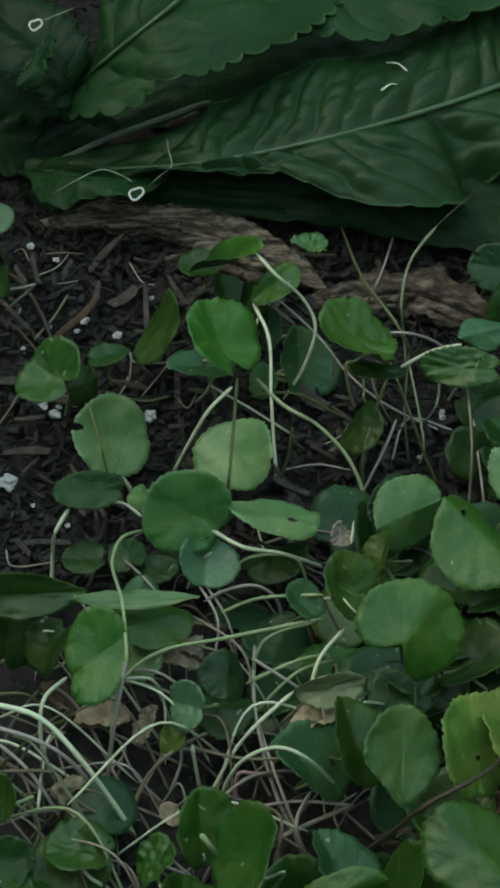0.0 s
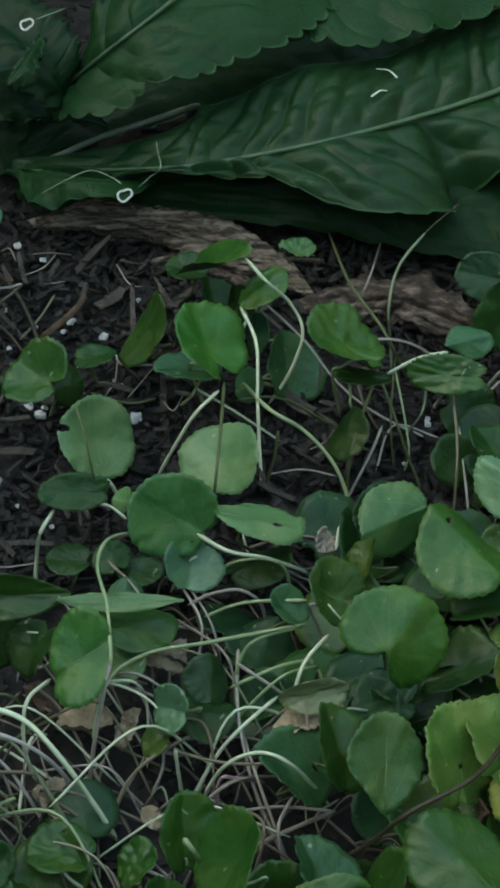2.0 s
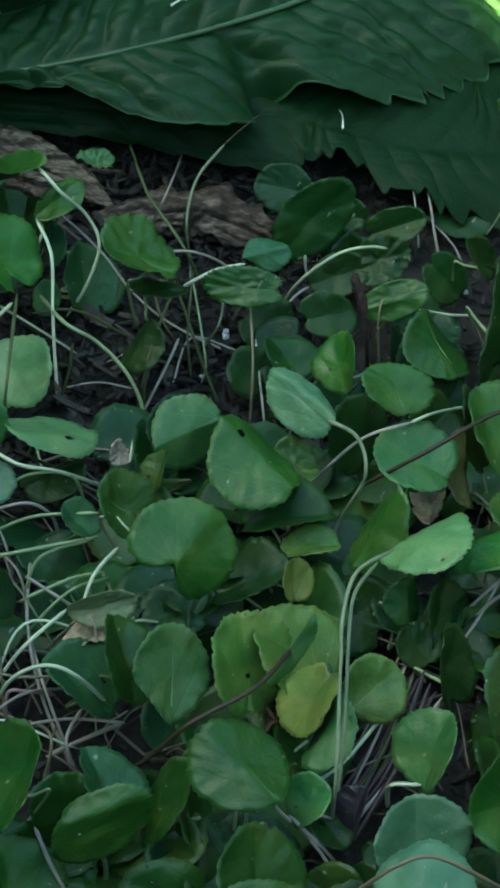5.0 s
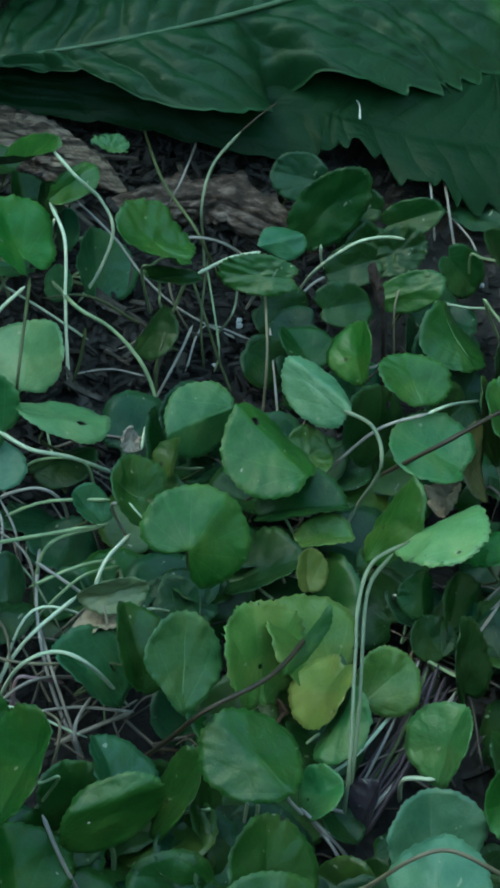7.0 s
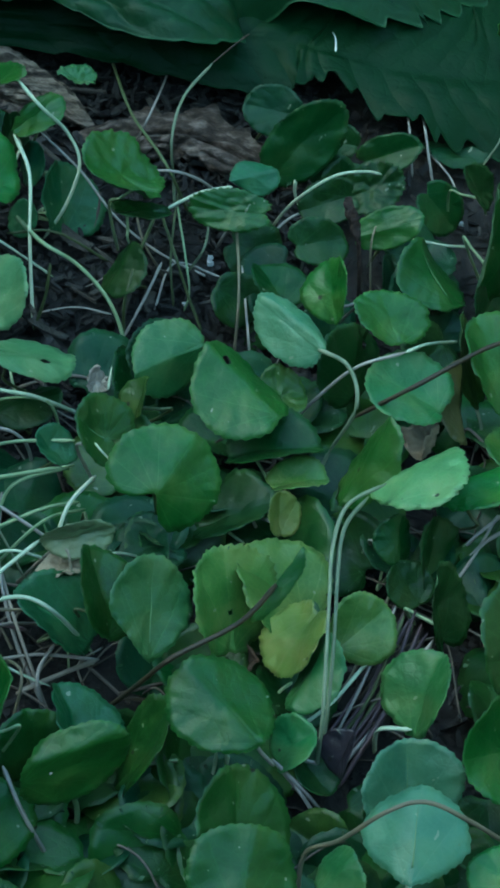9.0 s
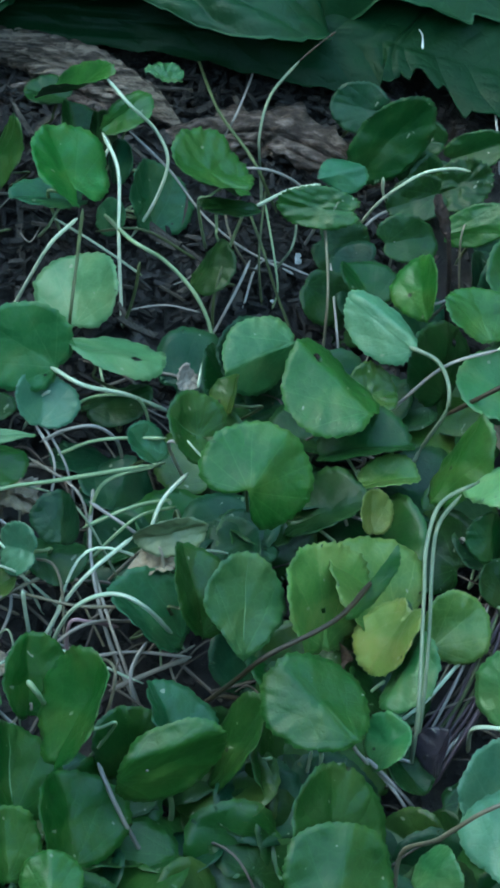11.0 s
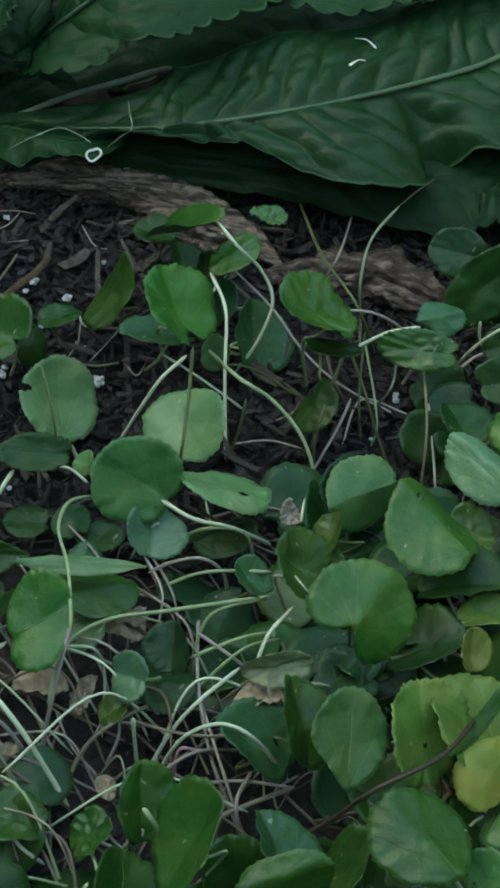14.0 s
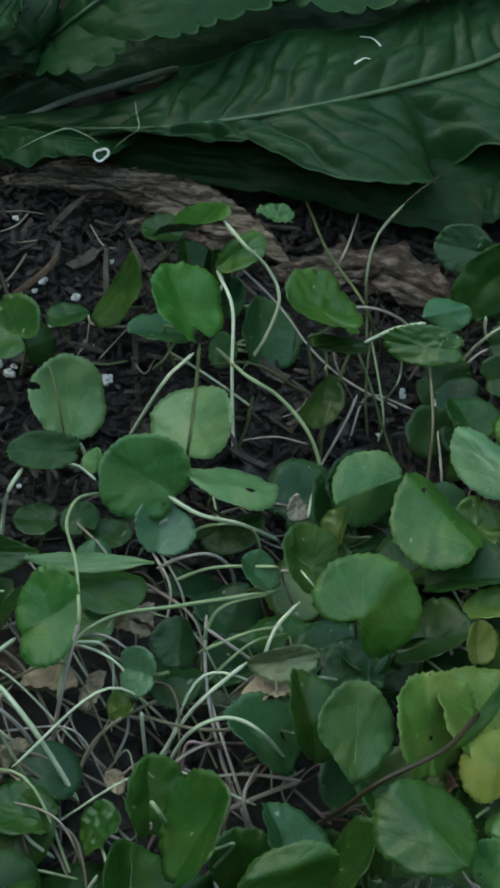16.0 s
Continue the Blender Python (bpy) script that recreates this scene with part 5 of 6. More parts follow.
leaf(clump, (-0.0383, -0.1085, 0.03), (0.0074, -0.0003, 0.0021), (0.0005, -0.0078, -0.0028), "muted")
leaf(clump, (-0.0214, -0.1325, 0.035), (-0.0063, 0.0046, -0.003), (0.0014, 0.0062, 0.0064), "mint", crinkle=.15)
leaf(clump, (-0.0079, -0.1274, 0.045), (0, 0.0072, 0.0051), (0.008, 0.003, -0.0043), "dkblue", notch=.1)
leaf(clump, (-0.0097, -0.1273, 0.025), (0.0104, 0, 0), (0, -0.0112, 0.0011), "dark")
leaf(clump, (-0.0265, -0.1388, 0.025), (-0.0046, -0.0018, -0.0036), (-0.0022, 0.0063, -0.0004), "olive")
leaf(clump, (-0.0827, -0.1674, 0.03), (0.0014, 0.005, 0.0062), (0.0065, -0.0052, 0.0028), "deepgreen")
leaf(clump, (-0.0569, -0.1807, 0.02), (-0.0117, 0.0037, -0.0008), (0.0037, 0.0112, -0.0019), "deepgreen", crinkle=.25)
leaf(clump, (-0.08, -0.1865, 0.02), (-0.0073, 0.003, 0.003), (0.0042, 0.0076, 0.0027), "dark")
stalk(clump, ((-0.0422, -0.1244, 0.05), (-0.044, -0.1315, 0.045), (-0.0471, -0.1394, 0.03), (-0.0504, -0.1445, 0.004)), "lilac", 1.10)
stalk(clump, ((-0.0878, -0.1427, 0.05), (-0.0702, -0.1493, 0.05), (-0.057, -0.1582, 0.04), (-0.0464, -0.1624, 0.02), (-0.0393, -0.1653, 0.004)), "white", 1.30)
stalk(clump, ((-0.064, -0.1199, 0.0347), (-0.0702, -0.1383, 0.045), (-0.0711, -0.1461, 0.03), (-0.0681, -0.1445, 0.008)), "pale", 1.00)
stalk(clump, ((-0.0877, -0.1484, 0.045), (-0.0728, -0.1505, 0.04), (-0.0619, -0.1514, 0.03), (-0.0538, -0.1471, 0.006)), "whitel", 1.00)
stalk(clump, ((-0.0488, -0.1343, 0.02), (-0.0451, -0.1185, 0.03), (-0.0313, -0.1085, 0.035), (-0.0083, -0.1023, 0.035), (0.0263, -0.0892, 0.03)), "palegreen", 1.00)
stalk(clump, ((-0.0438, -0.1207, 0.035), (-0.0343, -0.1212, 0.035), (-0.0304, -0.1199, 0.02), (-0.03, -0.1348, 0.004)), "pale", 0.70)
stalk(clump, ((-0.0423, -0.1613, 0.006), (-0.0349, -0.1507, 0.02), (-0.0218, -0.141, 0.025), (0.0007, -0.124, 0.02)), "brownish", 1.00)
stalk(clump, ((-0.0897, -0.1418, 0.03), (-0.075, -0.1561, 0.03), (-0.0633, -0.164, 0.01)), "lilac", 0.90)
stalk(clump, ((-0.0845, -0.1565, 0.03), (-0.0663, -0.1572, 0.03), (-0.06, -0.1606, 0.02), (-0.0387, -0.1666, 0.006)), "brownish", 0.90)
stalk(clump, ((-0.0198, -0.1457, 0.03), (-0.0189, -0.1464, 0.02), (-0.0176, -0.1457, 0.005)), "pale", 1.00)
stalk(clump, ((-0.0138, -0.1481, 0.005), (-0.0062, -0.1421, 0.02), (0.0017, -0.1375, 0.03), (0.0156, -0.1222, 0.03)), "pale", 1.00)
stalk(clump, ((-0.0078, -0.1564, 0.005), (-0.009, -0.1571, 0.02), (-0.0022, -0.1591, 0.04), (0.0091, -0.1577, 0.045), (0.0205, -0.1598, 0.04), (0.034, -0.154, 0.01)), "pale", 1.00)
stalk(clump, ((-0.0052, -0.1599, 0.005), (-0.0045, -0.1552, 0.025), (0.0016, -0.1538, 0.025), (0.0116, -0.1445, 0.01)), "pink", 0.90)
stalk(clump, ((-0.0022, -0.1582, 0.01), (0.0152, -0.1582, 0.015), (0.0357, -0.1577, 0.012)), "lilac", 0.80)
stalk(clump, ((-0.0023, -0.1256, 0.015), (0.0157, -0.1147, 0.03), (0.0304, -0.1002, 0.02)), "palegreen", 0.80)
stalk(clump, ((-0.0894, -0.1237, 0.03), (-0.0774, -0.1242, 0.03), (-0.0708, -0.1168, 0.005)), "olive", 0.80)
stalk(clump, ((-0.0895, -0.1421, 0.01), (-0.0741, -0.1418, 0.03), (-0.0623, -0.1173, 0.01)), "olive", 0.90)
stalk(clump, ((-0.0807, -0.1832, 0.003), (-0.0712, -0.1709, 0.015), (-0.0782, -0.1547, 0.015)), "olive", 0.90)
stalk(clump, ((-0.0462, -0.1838, 0.004), (-0.0577, -0.1675, 0.02), (-0.0676, -0.144, 0.01)), "olive", 0.90)
stalk(clump, ((-0.0671, -0.1856, 0.004), (-0.061, -0.1799, 0.015), (-0.0605, -0.1732, 0.015)), "pale", 0.90)
stalk(clump, ((-0.0579, -0.1469, 0.004), (-0.0443, -0.1343, 0.01), (-0.0486, -0.1268, 0.01)), "dry", 0.50)
stalk(clump, ((-0.0463, -0.1308, 0.012), (-0.04, -0.1425, 0.008), (-0.03, -0.151, 0.003)), "dry", 0.60)
stalk(clump, ((-0.0281, -0.1462, 0.003), (-0.0241, -0.1382, 0.012), (-0.0264, -0.1256, 0.015)), "lilac", 0.80)
stalk(clump, ((-0.0348, -0.1093, 0.02), (-0.0285, -0.1244, 0.01), (-0.0381, -0.1462, 0.003)), "dry", 0.60)
clump = pennywort((0.061, -0.154), "creeping pennywort clump with green and yellowing round leaves")
leaf(clump, (0.0889, -0.1624, 0.06), (0.0081, 0.0072, 0.01), (0.001, -0.0026, 0.0011), "deepgreen", notch=.02, stalked=False)
leaf(clump, (0.053, -0.1157, 0.02), (-0.0119, -0.0028, -0.0005), (-0.003, 0.0129, -0.0003), "dkblue")
leaf(clump, (0.0504, -0.1634, 0.047), (0.0004, 0.0139, 0.01), (0.0139, 0.0037, -0.0057), "muted", cup=.02, fold=.14, notch=.02, wedge=.7, rib=1, stalked=False)
leaf(clump, (0.0357, -0.1548, 0.045), (-0.0038, 0.0138, 0.0069), (0.0101, 0.0066, -0.0075), "deepgreen", fold=.4, notch=.02)
leaf(clump, (0.0769, -0.1502, 0.035), (-0.002, 0.0143, 0.0122), (0.0148, 0.0103, -0.0096), "lime", cup=.02, fold=.1, notch=.1, scallop=1.5, hole=(-.1, 0))
leaf(clump, (0.0944, -0.14, 0.03), (-0.0122, 0.0109, 0.0087), (0.0112, 0.016, -0.0043), "lime", cup=.02, fold=.12, notch=.1)
leaf(clump, (0.0975, -0.1651, 0.036), (-0.0078, -0.008, -0.0089), (-0.0053, 0.0115, -0.0057), "yellow", fold=.1, scallop=1.2)
leaf(clump, (0.1016, -0.178, 0.035), (-0.0065, -0.0089, -0.0075), (-0.0049, 0.0081, -0.0054), "muted", notch=.02, stalked=False)
leaf(clump, (0.0717, -0.2022, 0.052), (-0.0125, 0.0125, 0.005), (0.0139, 0.0089, 0.001), "deepgreen", cup=.0, fold=-.4, notch=.06, wedge=.3, off=-.1, scallop=1.2)
leaf(clump, (0.0608, -0.2002, 0.0155), (0.0003, 0.0179, 0.0057), (0.0113, 0.0035, -0.0115), "deepgreen")
leaf(clump, (0.0214, -0.1535, 0.03), (-0.0133, 0.0044, 0.0087), (0.0032, 0.0147, -0.0025), "blue", notch=.05)
leaf(clump, (0.0278, -0.1288, 0.04), (-0.0127, -0.0013, -0.002), (-0.0006, 0.0026, 0.006), "straw", crinkle=.25, notch=.02)
leaf(clump, (0.0318, -0.1256, 0.015), (0.0064, 0.0045, 0.0007), (0.0049, -0.0069, 0.0002), "dark")
leaf(clump, (0.0503, -0.1156, 0.015), (0.0058, 0.0049, 0.0092), (0.0083, -0.0098, 0), "dkblue")
stalk(clump, ((-0.022, -0.1387, 0.02), (-0.0003, -0.1477, 0.025), (0.0252, -0.1426, 0.02)), "brownish", 0.80)
stalk(clump, ((0.0018, -0.0826, 0.0098), (0.0017, -0.1258, 0.025), (0.0075, -0.15, 0.015), (0.0176, -0.1696, 0.003)), "lilac", 0.90)
stalk(clump, ((0.0089, -0.1716, 0.012), (0.0228, -0.1659, 0.015), (0.0352, -0.1577, 0.012)), "dry", 1.20)
stalk(clump, ((0.0143, -0.165, 0.003), (0.0076, -0.143, 0.012), (0.0198, -0.1268, 0.01)), "brownish", 0.80)
stalk(clump, ((0.031, -0.1627, 0.003), (0.0289, -0.1596, 0.012), (0.0369, -0.1526, 0.012)), "dry", 0.60)
stalk(clump, ((0.0302, -0.178, 0.003), (0.0378, -0.1849, 0.024), (0.0465, -0.1933, 0.05), (0.0554, -0.1938, 0.064), (0.0758, -0.1831, 0.068), (0.0907, -0.1586, 0.058)), "bark", 1.15)
stalk(clump, ((0.092, -0.1733, 0.014), (0.0944, -0.1703, 0.014), (0.0985, -0.1668, 0.014)), "palegreen", 0.80)
stalk(clump, ((0.0708, -0.2059, 0.03), (0.0711, -0.2031, 0.015), (0.0711, -0.2005, 0.004)), "pale", 0.90)
stalk(clump, ((0.0744, -0.2053, 0.03), (0.075, -0.2031, 0.015), (0.0752, -0.2027, 0.004)), "pale", 0.90)
stalk(clump, ((0.0526, -0.1724, 0.01), (0.0429, -0.1745, 0.014), (0.0339, -0.1742, 0.004)), "bark", 1.00)
stalk(clump, ((0.0745, -0.1981, 0.003), (0.0719, -0.2005, 0.015), (0.0698, -0.2114, 0.04)), "pale", 0.70)
stalk(clump, ((0.0765, -0.1949, 0.003), (0.0756, -0.1983, 0.015), (0.0726, -0.2103, 0.04)), "pale", 0.70)
clump = pennywort((0.003, -0.218), "creeping pennywort clump with dark green rounded leaves")
leaf(clump, (0.027, -0.2256, 0.0535), (0.0169, 0.0048, 0.004), (0.0008, -0.0077, -0.009), "green", cup=.0, fold=-.5, notch=.04, off=-.45)
leaf(clump, (0, -0.2117, 0.06), (0.0065, 0.01, 0.0133), (0.0073, -0.0137, 0.0066), "deepgreen", notch=.02)
leaf(clump, (-0.015, -0.1901, 0.045), (-0.001, 0.0093, 0.0088), (0.0099, 0.0072, -0.0064), "deepgreen", notch=.1, stalked=False)
leaf(clump, (0.0285, -0.1992, 0.035), (-0.0053, 0.0128, 0.0061), (0.0091, 0.0072, -0.007), "blue", notch=.05)
leaf(clump, (-0.0312, -0.1859, 0.02), (-0.0052, -0.0063, -0.005), (-0.0044, 0.0071, -0.0043), "deepgreen", crinkle=.4)
leaf(clump, (-0.0193, -0.2208, 0.04), (-0.0016, 0.0137, 0.0062), (0.0119, 0.0057, -0.0097), "deepgreen", notch=.1, rib=1)
leaf(clump, (-0.0016, -0.2305, 0.03), (-0.0031, 0.0139, 0.007), (0.0126, 0.0073, -0.0091), "deepgreen", notch=.1)
leaf(clump, (-0.0189, -0.2513, 0.05), (-0.0012, 0.0092, 0.0055), (0.0086, 0.0049, -0.0062), "green", notch=.1)
leaf(clump, (-0.0338, -0.2365, 0.03), (-0.0003, 0.0056, 0.005), (0.008, 0.001, -0.0006), "dark")
leaf(clump, (-0.0065, -0.2614, 0.05), (-0.0001, 0.0079, 0.0025), (0.009, -0.0001, 0.0007), "green", notch=.1)
leaf(clump, (0.0154, -0.2, 0.025), (-0.0005, 0.0089, 0.0081), (0.0117, 0.0042, -0.0039), "deepgreen")
leaf(clump, (0.0485, -0.2029, 0.03), (0.0074, 0.0069, 0.0149), (0.0032, -0.009, 0.0026), "deepgreen", notch=.02)
leaf(clump, (0.049, -0.2182, 0.015), (0.0077, -0.0037, -0.0022), (-0.0037, -0.0087, 0.0015), "dark")
stalk(clump, ((0.018, -0.1749, 0.004), (0.0157, -0.1698, 0.02), (0.0208, -0.1542, 0.015)), "lilac", 0.90)
stalk(clump, ((-0.0584, -0.1758, 0.0156), (-0.0545, -0.1898, 0.02), (-0.0456, -0.191, 0.01)), "pale", 0.90)
stalk(clump, ((0.0059, -0.2105, 0.03), (0.012, -0.2262, 0.03), (0.0205, -0.2307, 0.01)), "lilac", 1.00)
stalk(clump, ((-0.0351, -0.211, 0.004), (-0.0347, -0.2118, 0.02), (-0.0308, -0.2099, 0.03)), "pale", 0.80)
stalk(clump, ((-0.0153, -0.2054, 0.065), (-0.0118, -0.2072, 0.06), (-0.0089, -0.1993, 0.04)), "palegreen", 1.20)
stalk(clump, ((-0.0213, -0.1906, 0.02), (-0.0153, -0.1948, 0.0376), (-0.0146, -0.1972, 0.0376)), "dry", 0.60)
stalk(clump, ((0.0289, -0.2153, 0.003), (0.0287, -0.2195, 0.02), (0.0267, -0.2259, 0.04)), "palegreen", 1.20)
clump = pennywort((0.124, -0.222), "creeping pennywort clump with dark green rounded leaves")
leaf(clump, (0.0753, -0.2349, 0.035), (-0.0006, 0.016, 0.0082), (0.0157, 0.0056, -0.0099), "deepgreen", notch=.1)
leaf(clump, (0.0751, -0.2588, 0.05), (0.0025, 0.0132, 0.0071), (0.0157, -0.0004, -0.0049), "deepgreen", notch=.1)
leaf(clump, (0.1284, -0.2196, 0.035), (-0.0009, 0.0112, 0.0095), (0.0158, 0.0014, -0.0002), "mint", notch=.1, rib=1)
leaf(clump, (0.1256, -0.2455, 0.05), (0.0036, 0.0165, 0.0028), (0.0148, -0.0036, 0.0026), "mint", notch=.02, wedge=.6, rib=1, stalked=False)
leaf(clump, (0.1352, -0.1888, 0.04), (0.0047, 0.0105, 0.009), (0.0073, -0.0104, 0.0084), "muted", notch=.02, stalked=False)
leaf(clump, (0.1543, -0.2139, 0.045), (-0.0124, -0.0068, 0.0061), (-0.0027, 0.0134, 0.0094), "green", cup=.1, notch=.05, scallop=1.3, slit=.6)
leaf(clump, (0.1785, -0.2211, 0.045), (-0.0043, 0.0073, 0.0164), (0.013, 0.0145, -0.0031), "green")
leaf(clump, (0.1747, -0.1916, 0.03), (-0.0017, 0.0059, 0.0059), (0.0083, 0.0039, -0.0015), "dark")
leaf(clump, (0.0948, -0.2019, 0.03), (0.0063, 0.0025, 0.006), (0.0025, -0.0094, 0.0012), "muted", notch=.1)
leaf(clump, (0.1024, -0.2054, 0.02), (0.0051, -0.0061, -0.0023), (-0.0065, -0.006, 0.0013), "dark")
leaf(clump, (0.1024, -0.2561, 0.045), (0.0058, 0.0018, 0.0062), (0.0027, -0.0089, 0), "muted", notch=.05)
leaf(clump, (0.1506, -0.252, 0.04), (-0.007, 0.0049, -0.0017), (0.0047, 0.0077, 0.0026), "green")
leaf(clump, (0.1238, -0.2199, 0.02), (-0.006, 0.0041, 0.0053), (0.0063, 0.0072, 0.0016), "dark")
leaf(clump, (0.1099, -0.2047, 0.03), (0.0024, 0.0043, 0.0068), (0.0031, -0.0064, 0.0029), "plum", notch=.05, stalked=False)
stalk(clump, ((0.1295, -0.1112, 0.05), (0.1147, -0.1253, 0.055), (0.1085, -0.143, 0.055), (0.1056, -0.1649, 0.056), (0.1027, -0.1984, 0.044), (0.1035, -0.202, 0.02), (0.1053, -0.1977, 0.003)), "lilacpale", 0.95)
stalk(clump, ((0.1241, -0.1128, 0.045), (0.1141, -0.1304, 0.05), (0.1104, -0.1486, 0.05), (0.1073, -0.174, 0.05), (0.1051, -0.1952, 0.036), (0.1051, -0.1977, 0.015), (0.1062, -0.1955, 0.003)), "lilacpale", 0.95)
stalk(clump, ((0.1096, -0.1926, 0.002), (0.1256, -0.1742, 0.01), (0.1442, -0.1506, 0.02)), "purple", 1.00)
stalk(clump, ((0.1114, -0.1948, 0.002), (0.13, -0.1755, 0.012), (0.1459, -0.153, 0.02)), "lilac", 1.10)
stalk(clump, ((0.108, -0.1882, 0.002), (0.1238, -0.1698, 0.012), (0.1377, -0.1484, 0.025)), "purple", 1.00)
stalk(clump, ((0.1062, -0.186, 0.002), (0.1222, -0.1652, 0.012), (0.1369, -0.1318, 0.0142)), "purple", 0.90)
stalk(clump, ((0.114, -0.1828, 0.004), (0.1241, -0.1719, 0.015), (0.1348, -0.1509, 0.03)), "olive", 1.00)
stalk(clump, ((0.1136, -0.1904, 0.002), (0.1268, -0.1758, 0.014), (0.1401, -0.1447, 0.025)), "purple", 0.90)
stalk(clump, ((0.1175, -0.1904, 0.002), (0.1305, -0.1748, 0.016), (0.147, -0.1533, 0.0188)), "purple", 0.90)
stalk(clump, ((0.1109, -0.1898, 0.001), (0.1179, -0.1795, 0.006), (0.1293, -0.1579, 0.015)), "purple", 0.80)
stalk(clump, ((0.1, -0.1832, 0.012), (0.1108, -0.1768, 0.018), (0.124, -0.1608, 0.0191)), "white", 0.90)
stalk(clump, ((0.1248, -0.1885, 0.006), (0.1252, -0.1864, 0.0165), (0.1319, -0.1971, 0.0324)), "pale", 1.00)
stalk(clump, ((0.0797, -0.2089, 0.0462), (0.0832, -0.2107, 0.04), (0.0884, -0.2094, 0.03)), "lilac", 0.90)
stalk(clump, ((0.0916, -0.2053, 0.0219), (0.0986, -0.2147, 0.02), (0.1066, -0.2175, 0.004)), "lilac", 0.90)
stalk(clump, ((0.0959, -0.2486, 0.004), (0.0931, -0.2518, 0.03), (0.0939, -0.2483, 0.045), (0.1011, -0.2544, 0.062), (0.1116, -0.2551, 0.078), (0.1226, -0.2528, 0.08), (0.1361, -0.2552, 0.074), (0.1558, -0.2517, 0.05), (0.1811, -0.2399, 0.003)), "brownish", 1.00)
stalk(clump, ((0.1228, -0.2586, 0.0472), (0.1233, -0.2599, 0.0383), (0.1279, -0.2537, 0.01)), "pale", 1.30)
stalk(clump, ((0.1319, -0.1971, 0.0324), (0.1223, -0.1949, 0.0285), (0.1251, -0.1873, 0.004)), "pale", 0.90)
stalk(clump, ((0.0879, -0.2069, 0.03), (0.0992, -0.2126, 0.02), (0.1083, -0.2129, 0.004)), "lilac", 0.90)
stalk(clump, ((0.1075, -0.1948, 0.002), (0.1204, -0.1777, 0.01), (0.1376, -0.141, 0.02)), "purple", 1.00)
stalk(clump, ((0.1129, -0.1992, 0.002), (0.1245, -0.1835, 0.012), (0.144, -0.1551, 0.018)), "purple", 1.10)
stalk(clump, ((0.1056, -0.1815, 0.002), (0.1185, -0.1629, 0.012), (0.1344, -0.1304, 0.0157)), "brownish", 0.90)
stalk(clump, ((0.1152, -0.1948, 0.002), (0.1278, -0.179, 0.012), (0.1421, -0.1485, 0.022)), "purple", 1.00)
stalk(clump, ((0.1178, -0.1827, 0.004), (0.1296, -0.1665, 0.014), (0.1396, -0.147, 0.02)), "olive", 0.90)
stalk(clump, ((0.112, -0.1828, 0.004), (0.1222, -0.1671, 0.018), (0.1333, -0.1436, 0.025)), "lilac", 0.70)
dry_leaf((-0.0259, -0.0976, 0.02), (0.0088, 0.0032, -0.0053), (-0.0031, 0.008, -0.0002), "tan")
dry_leaf((-0.0515, -0.1244, 0.015), (-0.0106, -0.0002, -0.0012), (0, -0.0085, 0.0014), "tan")
dry_leaf((-0.0368, -0.1244, 0.015), (-0.0026, -0.0074, -0.0026), (0.004, -0.0029, 0.0043), "tan")
dry_leaf((-0.0677, -0.1081, 0.008), (-0.0045, 0.0087, 0.0006), (0.0057, 0.0033, -0.0042), "umber")
dry_leaf((-0.0609, -0.1596, 0.012), (-0.0064, 0.0084, -0.0002), (0.0062, 0.0047, -0.0033), "tan")
dry_leaf((0.0209, -0.1346, 0.03), (0.0086, 0, 0.0033), (-0.0006, -0.0072, 0.0016), "tan")
dry_leaf((0.0346, -0.0347, 0.015), (0.0026, 0.0055, 0.0006), (0.0033, -0.0011, -0.0035), "buff")
dry_leaf((-0.0275, -0.1605, 0.01), (-0.0029, 0.0031, 0.0024), (0.0029, 0.0026, 0.0001), "tan")
dry_leaf((-0.02, -0.0935, 0.015), (-0.0041, -0.0011, 0.0055), (0.001, -0.0055, -0.0004), "buff")
dry_leaf((0.0998, -0.1494, 0.012), (0.0062, -0.0021, 0.0053), (-0.0013, -0.0065, -0.0011), "tan")
dry_leaf((0.1545, -0.0646, 0.02), (-0.0035, -0.0084, -0.002), (0.0046, -0.0031, 0.005), "tan")
dry_leaf((0.1283, -0.1002, 0.008), (0.007, -0.0004, 0.0022), (-0.0004, -0.0059, 0.0002), "umber")
dry_leaf((0.0475, -0.2045, 0.006), (0.0041, 0.0067, -0.002), (0.0038, -0.0035, -0.004), "umber")
dry_leaf((-0.0587, -0.1633, 0.0073), (-0.0078, -0.0025, 0.0053), (0.002, -0.0075, -0.0007), "umber")
dry_leaf((0.0814, -0.1596, 0.012), (0.0058, -0.0012, 0.0066), (0, -0.007, -0.0012), "umber")
perlite((-0.0721, 0.1004, 0.002), 4.0)
perlite((-0.075, 0.0943, 0.0012), 2.5)
perlite((-0.0574, 0.0915, 0.0018), 3.5)
perlite((-0.0862, 0.0474, 0.0018), 3.5)
perlite((-0.0811, 0.0424, 0.0022), 4.5)
perlite((-0.0799, 0.0456, 0.0015), 3.0)
perlite((-0.0972, 0.0016, 0.0032), 6.5)
perlite((0.0645, 0.1101, 0.0014), 2.8)
perlite((0.0251, 0.0499, 0.0016), 3.2)
perlite((-0.0416, 0.0405, 0.0025), 5.0)
perlite((0.0799, 0.041, 0.0013), 2.6)
perlite((-0.0996, 0.1517, 0.0018), 3.5)
perlite((-0.0874, 0.1424, 0.0012), 2.5)
perlite((-0.0976, 0.0833, 0.0009), 1.8)
perlite((-0.0435, 0.1162, 0.001), 2.0)
perlite((-0.067, 0.0732, 0.001), 2.0)
perlite((-0.1012, 0.1076, 0.0012), 2.5)
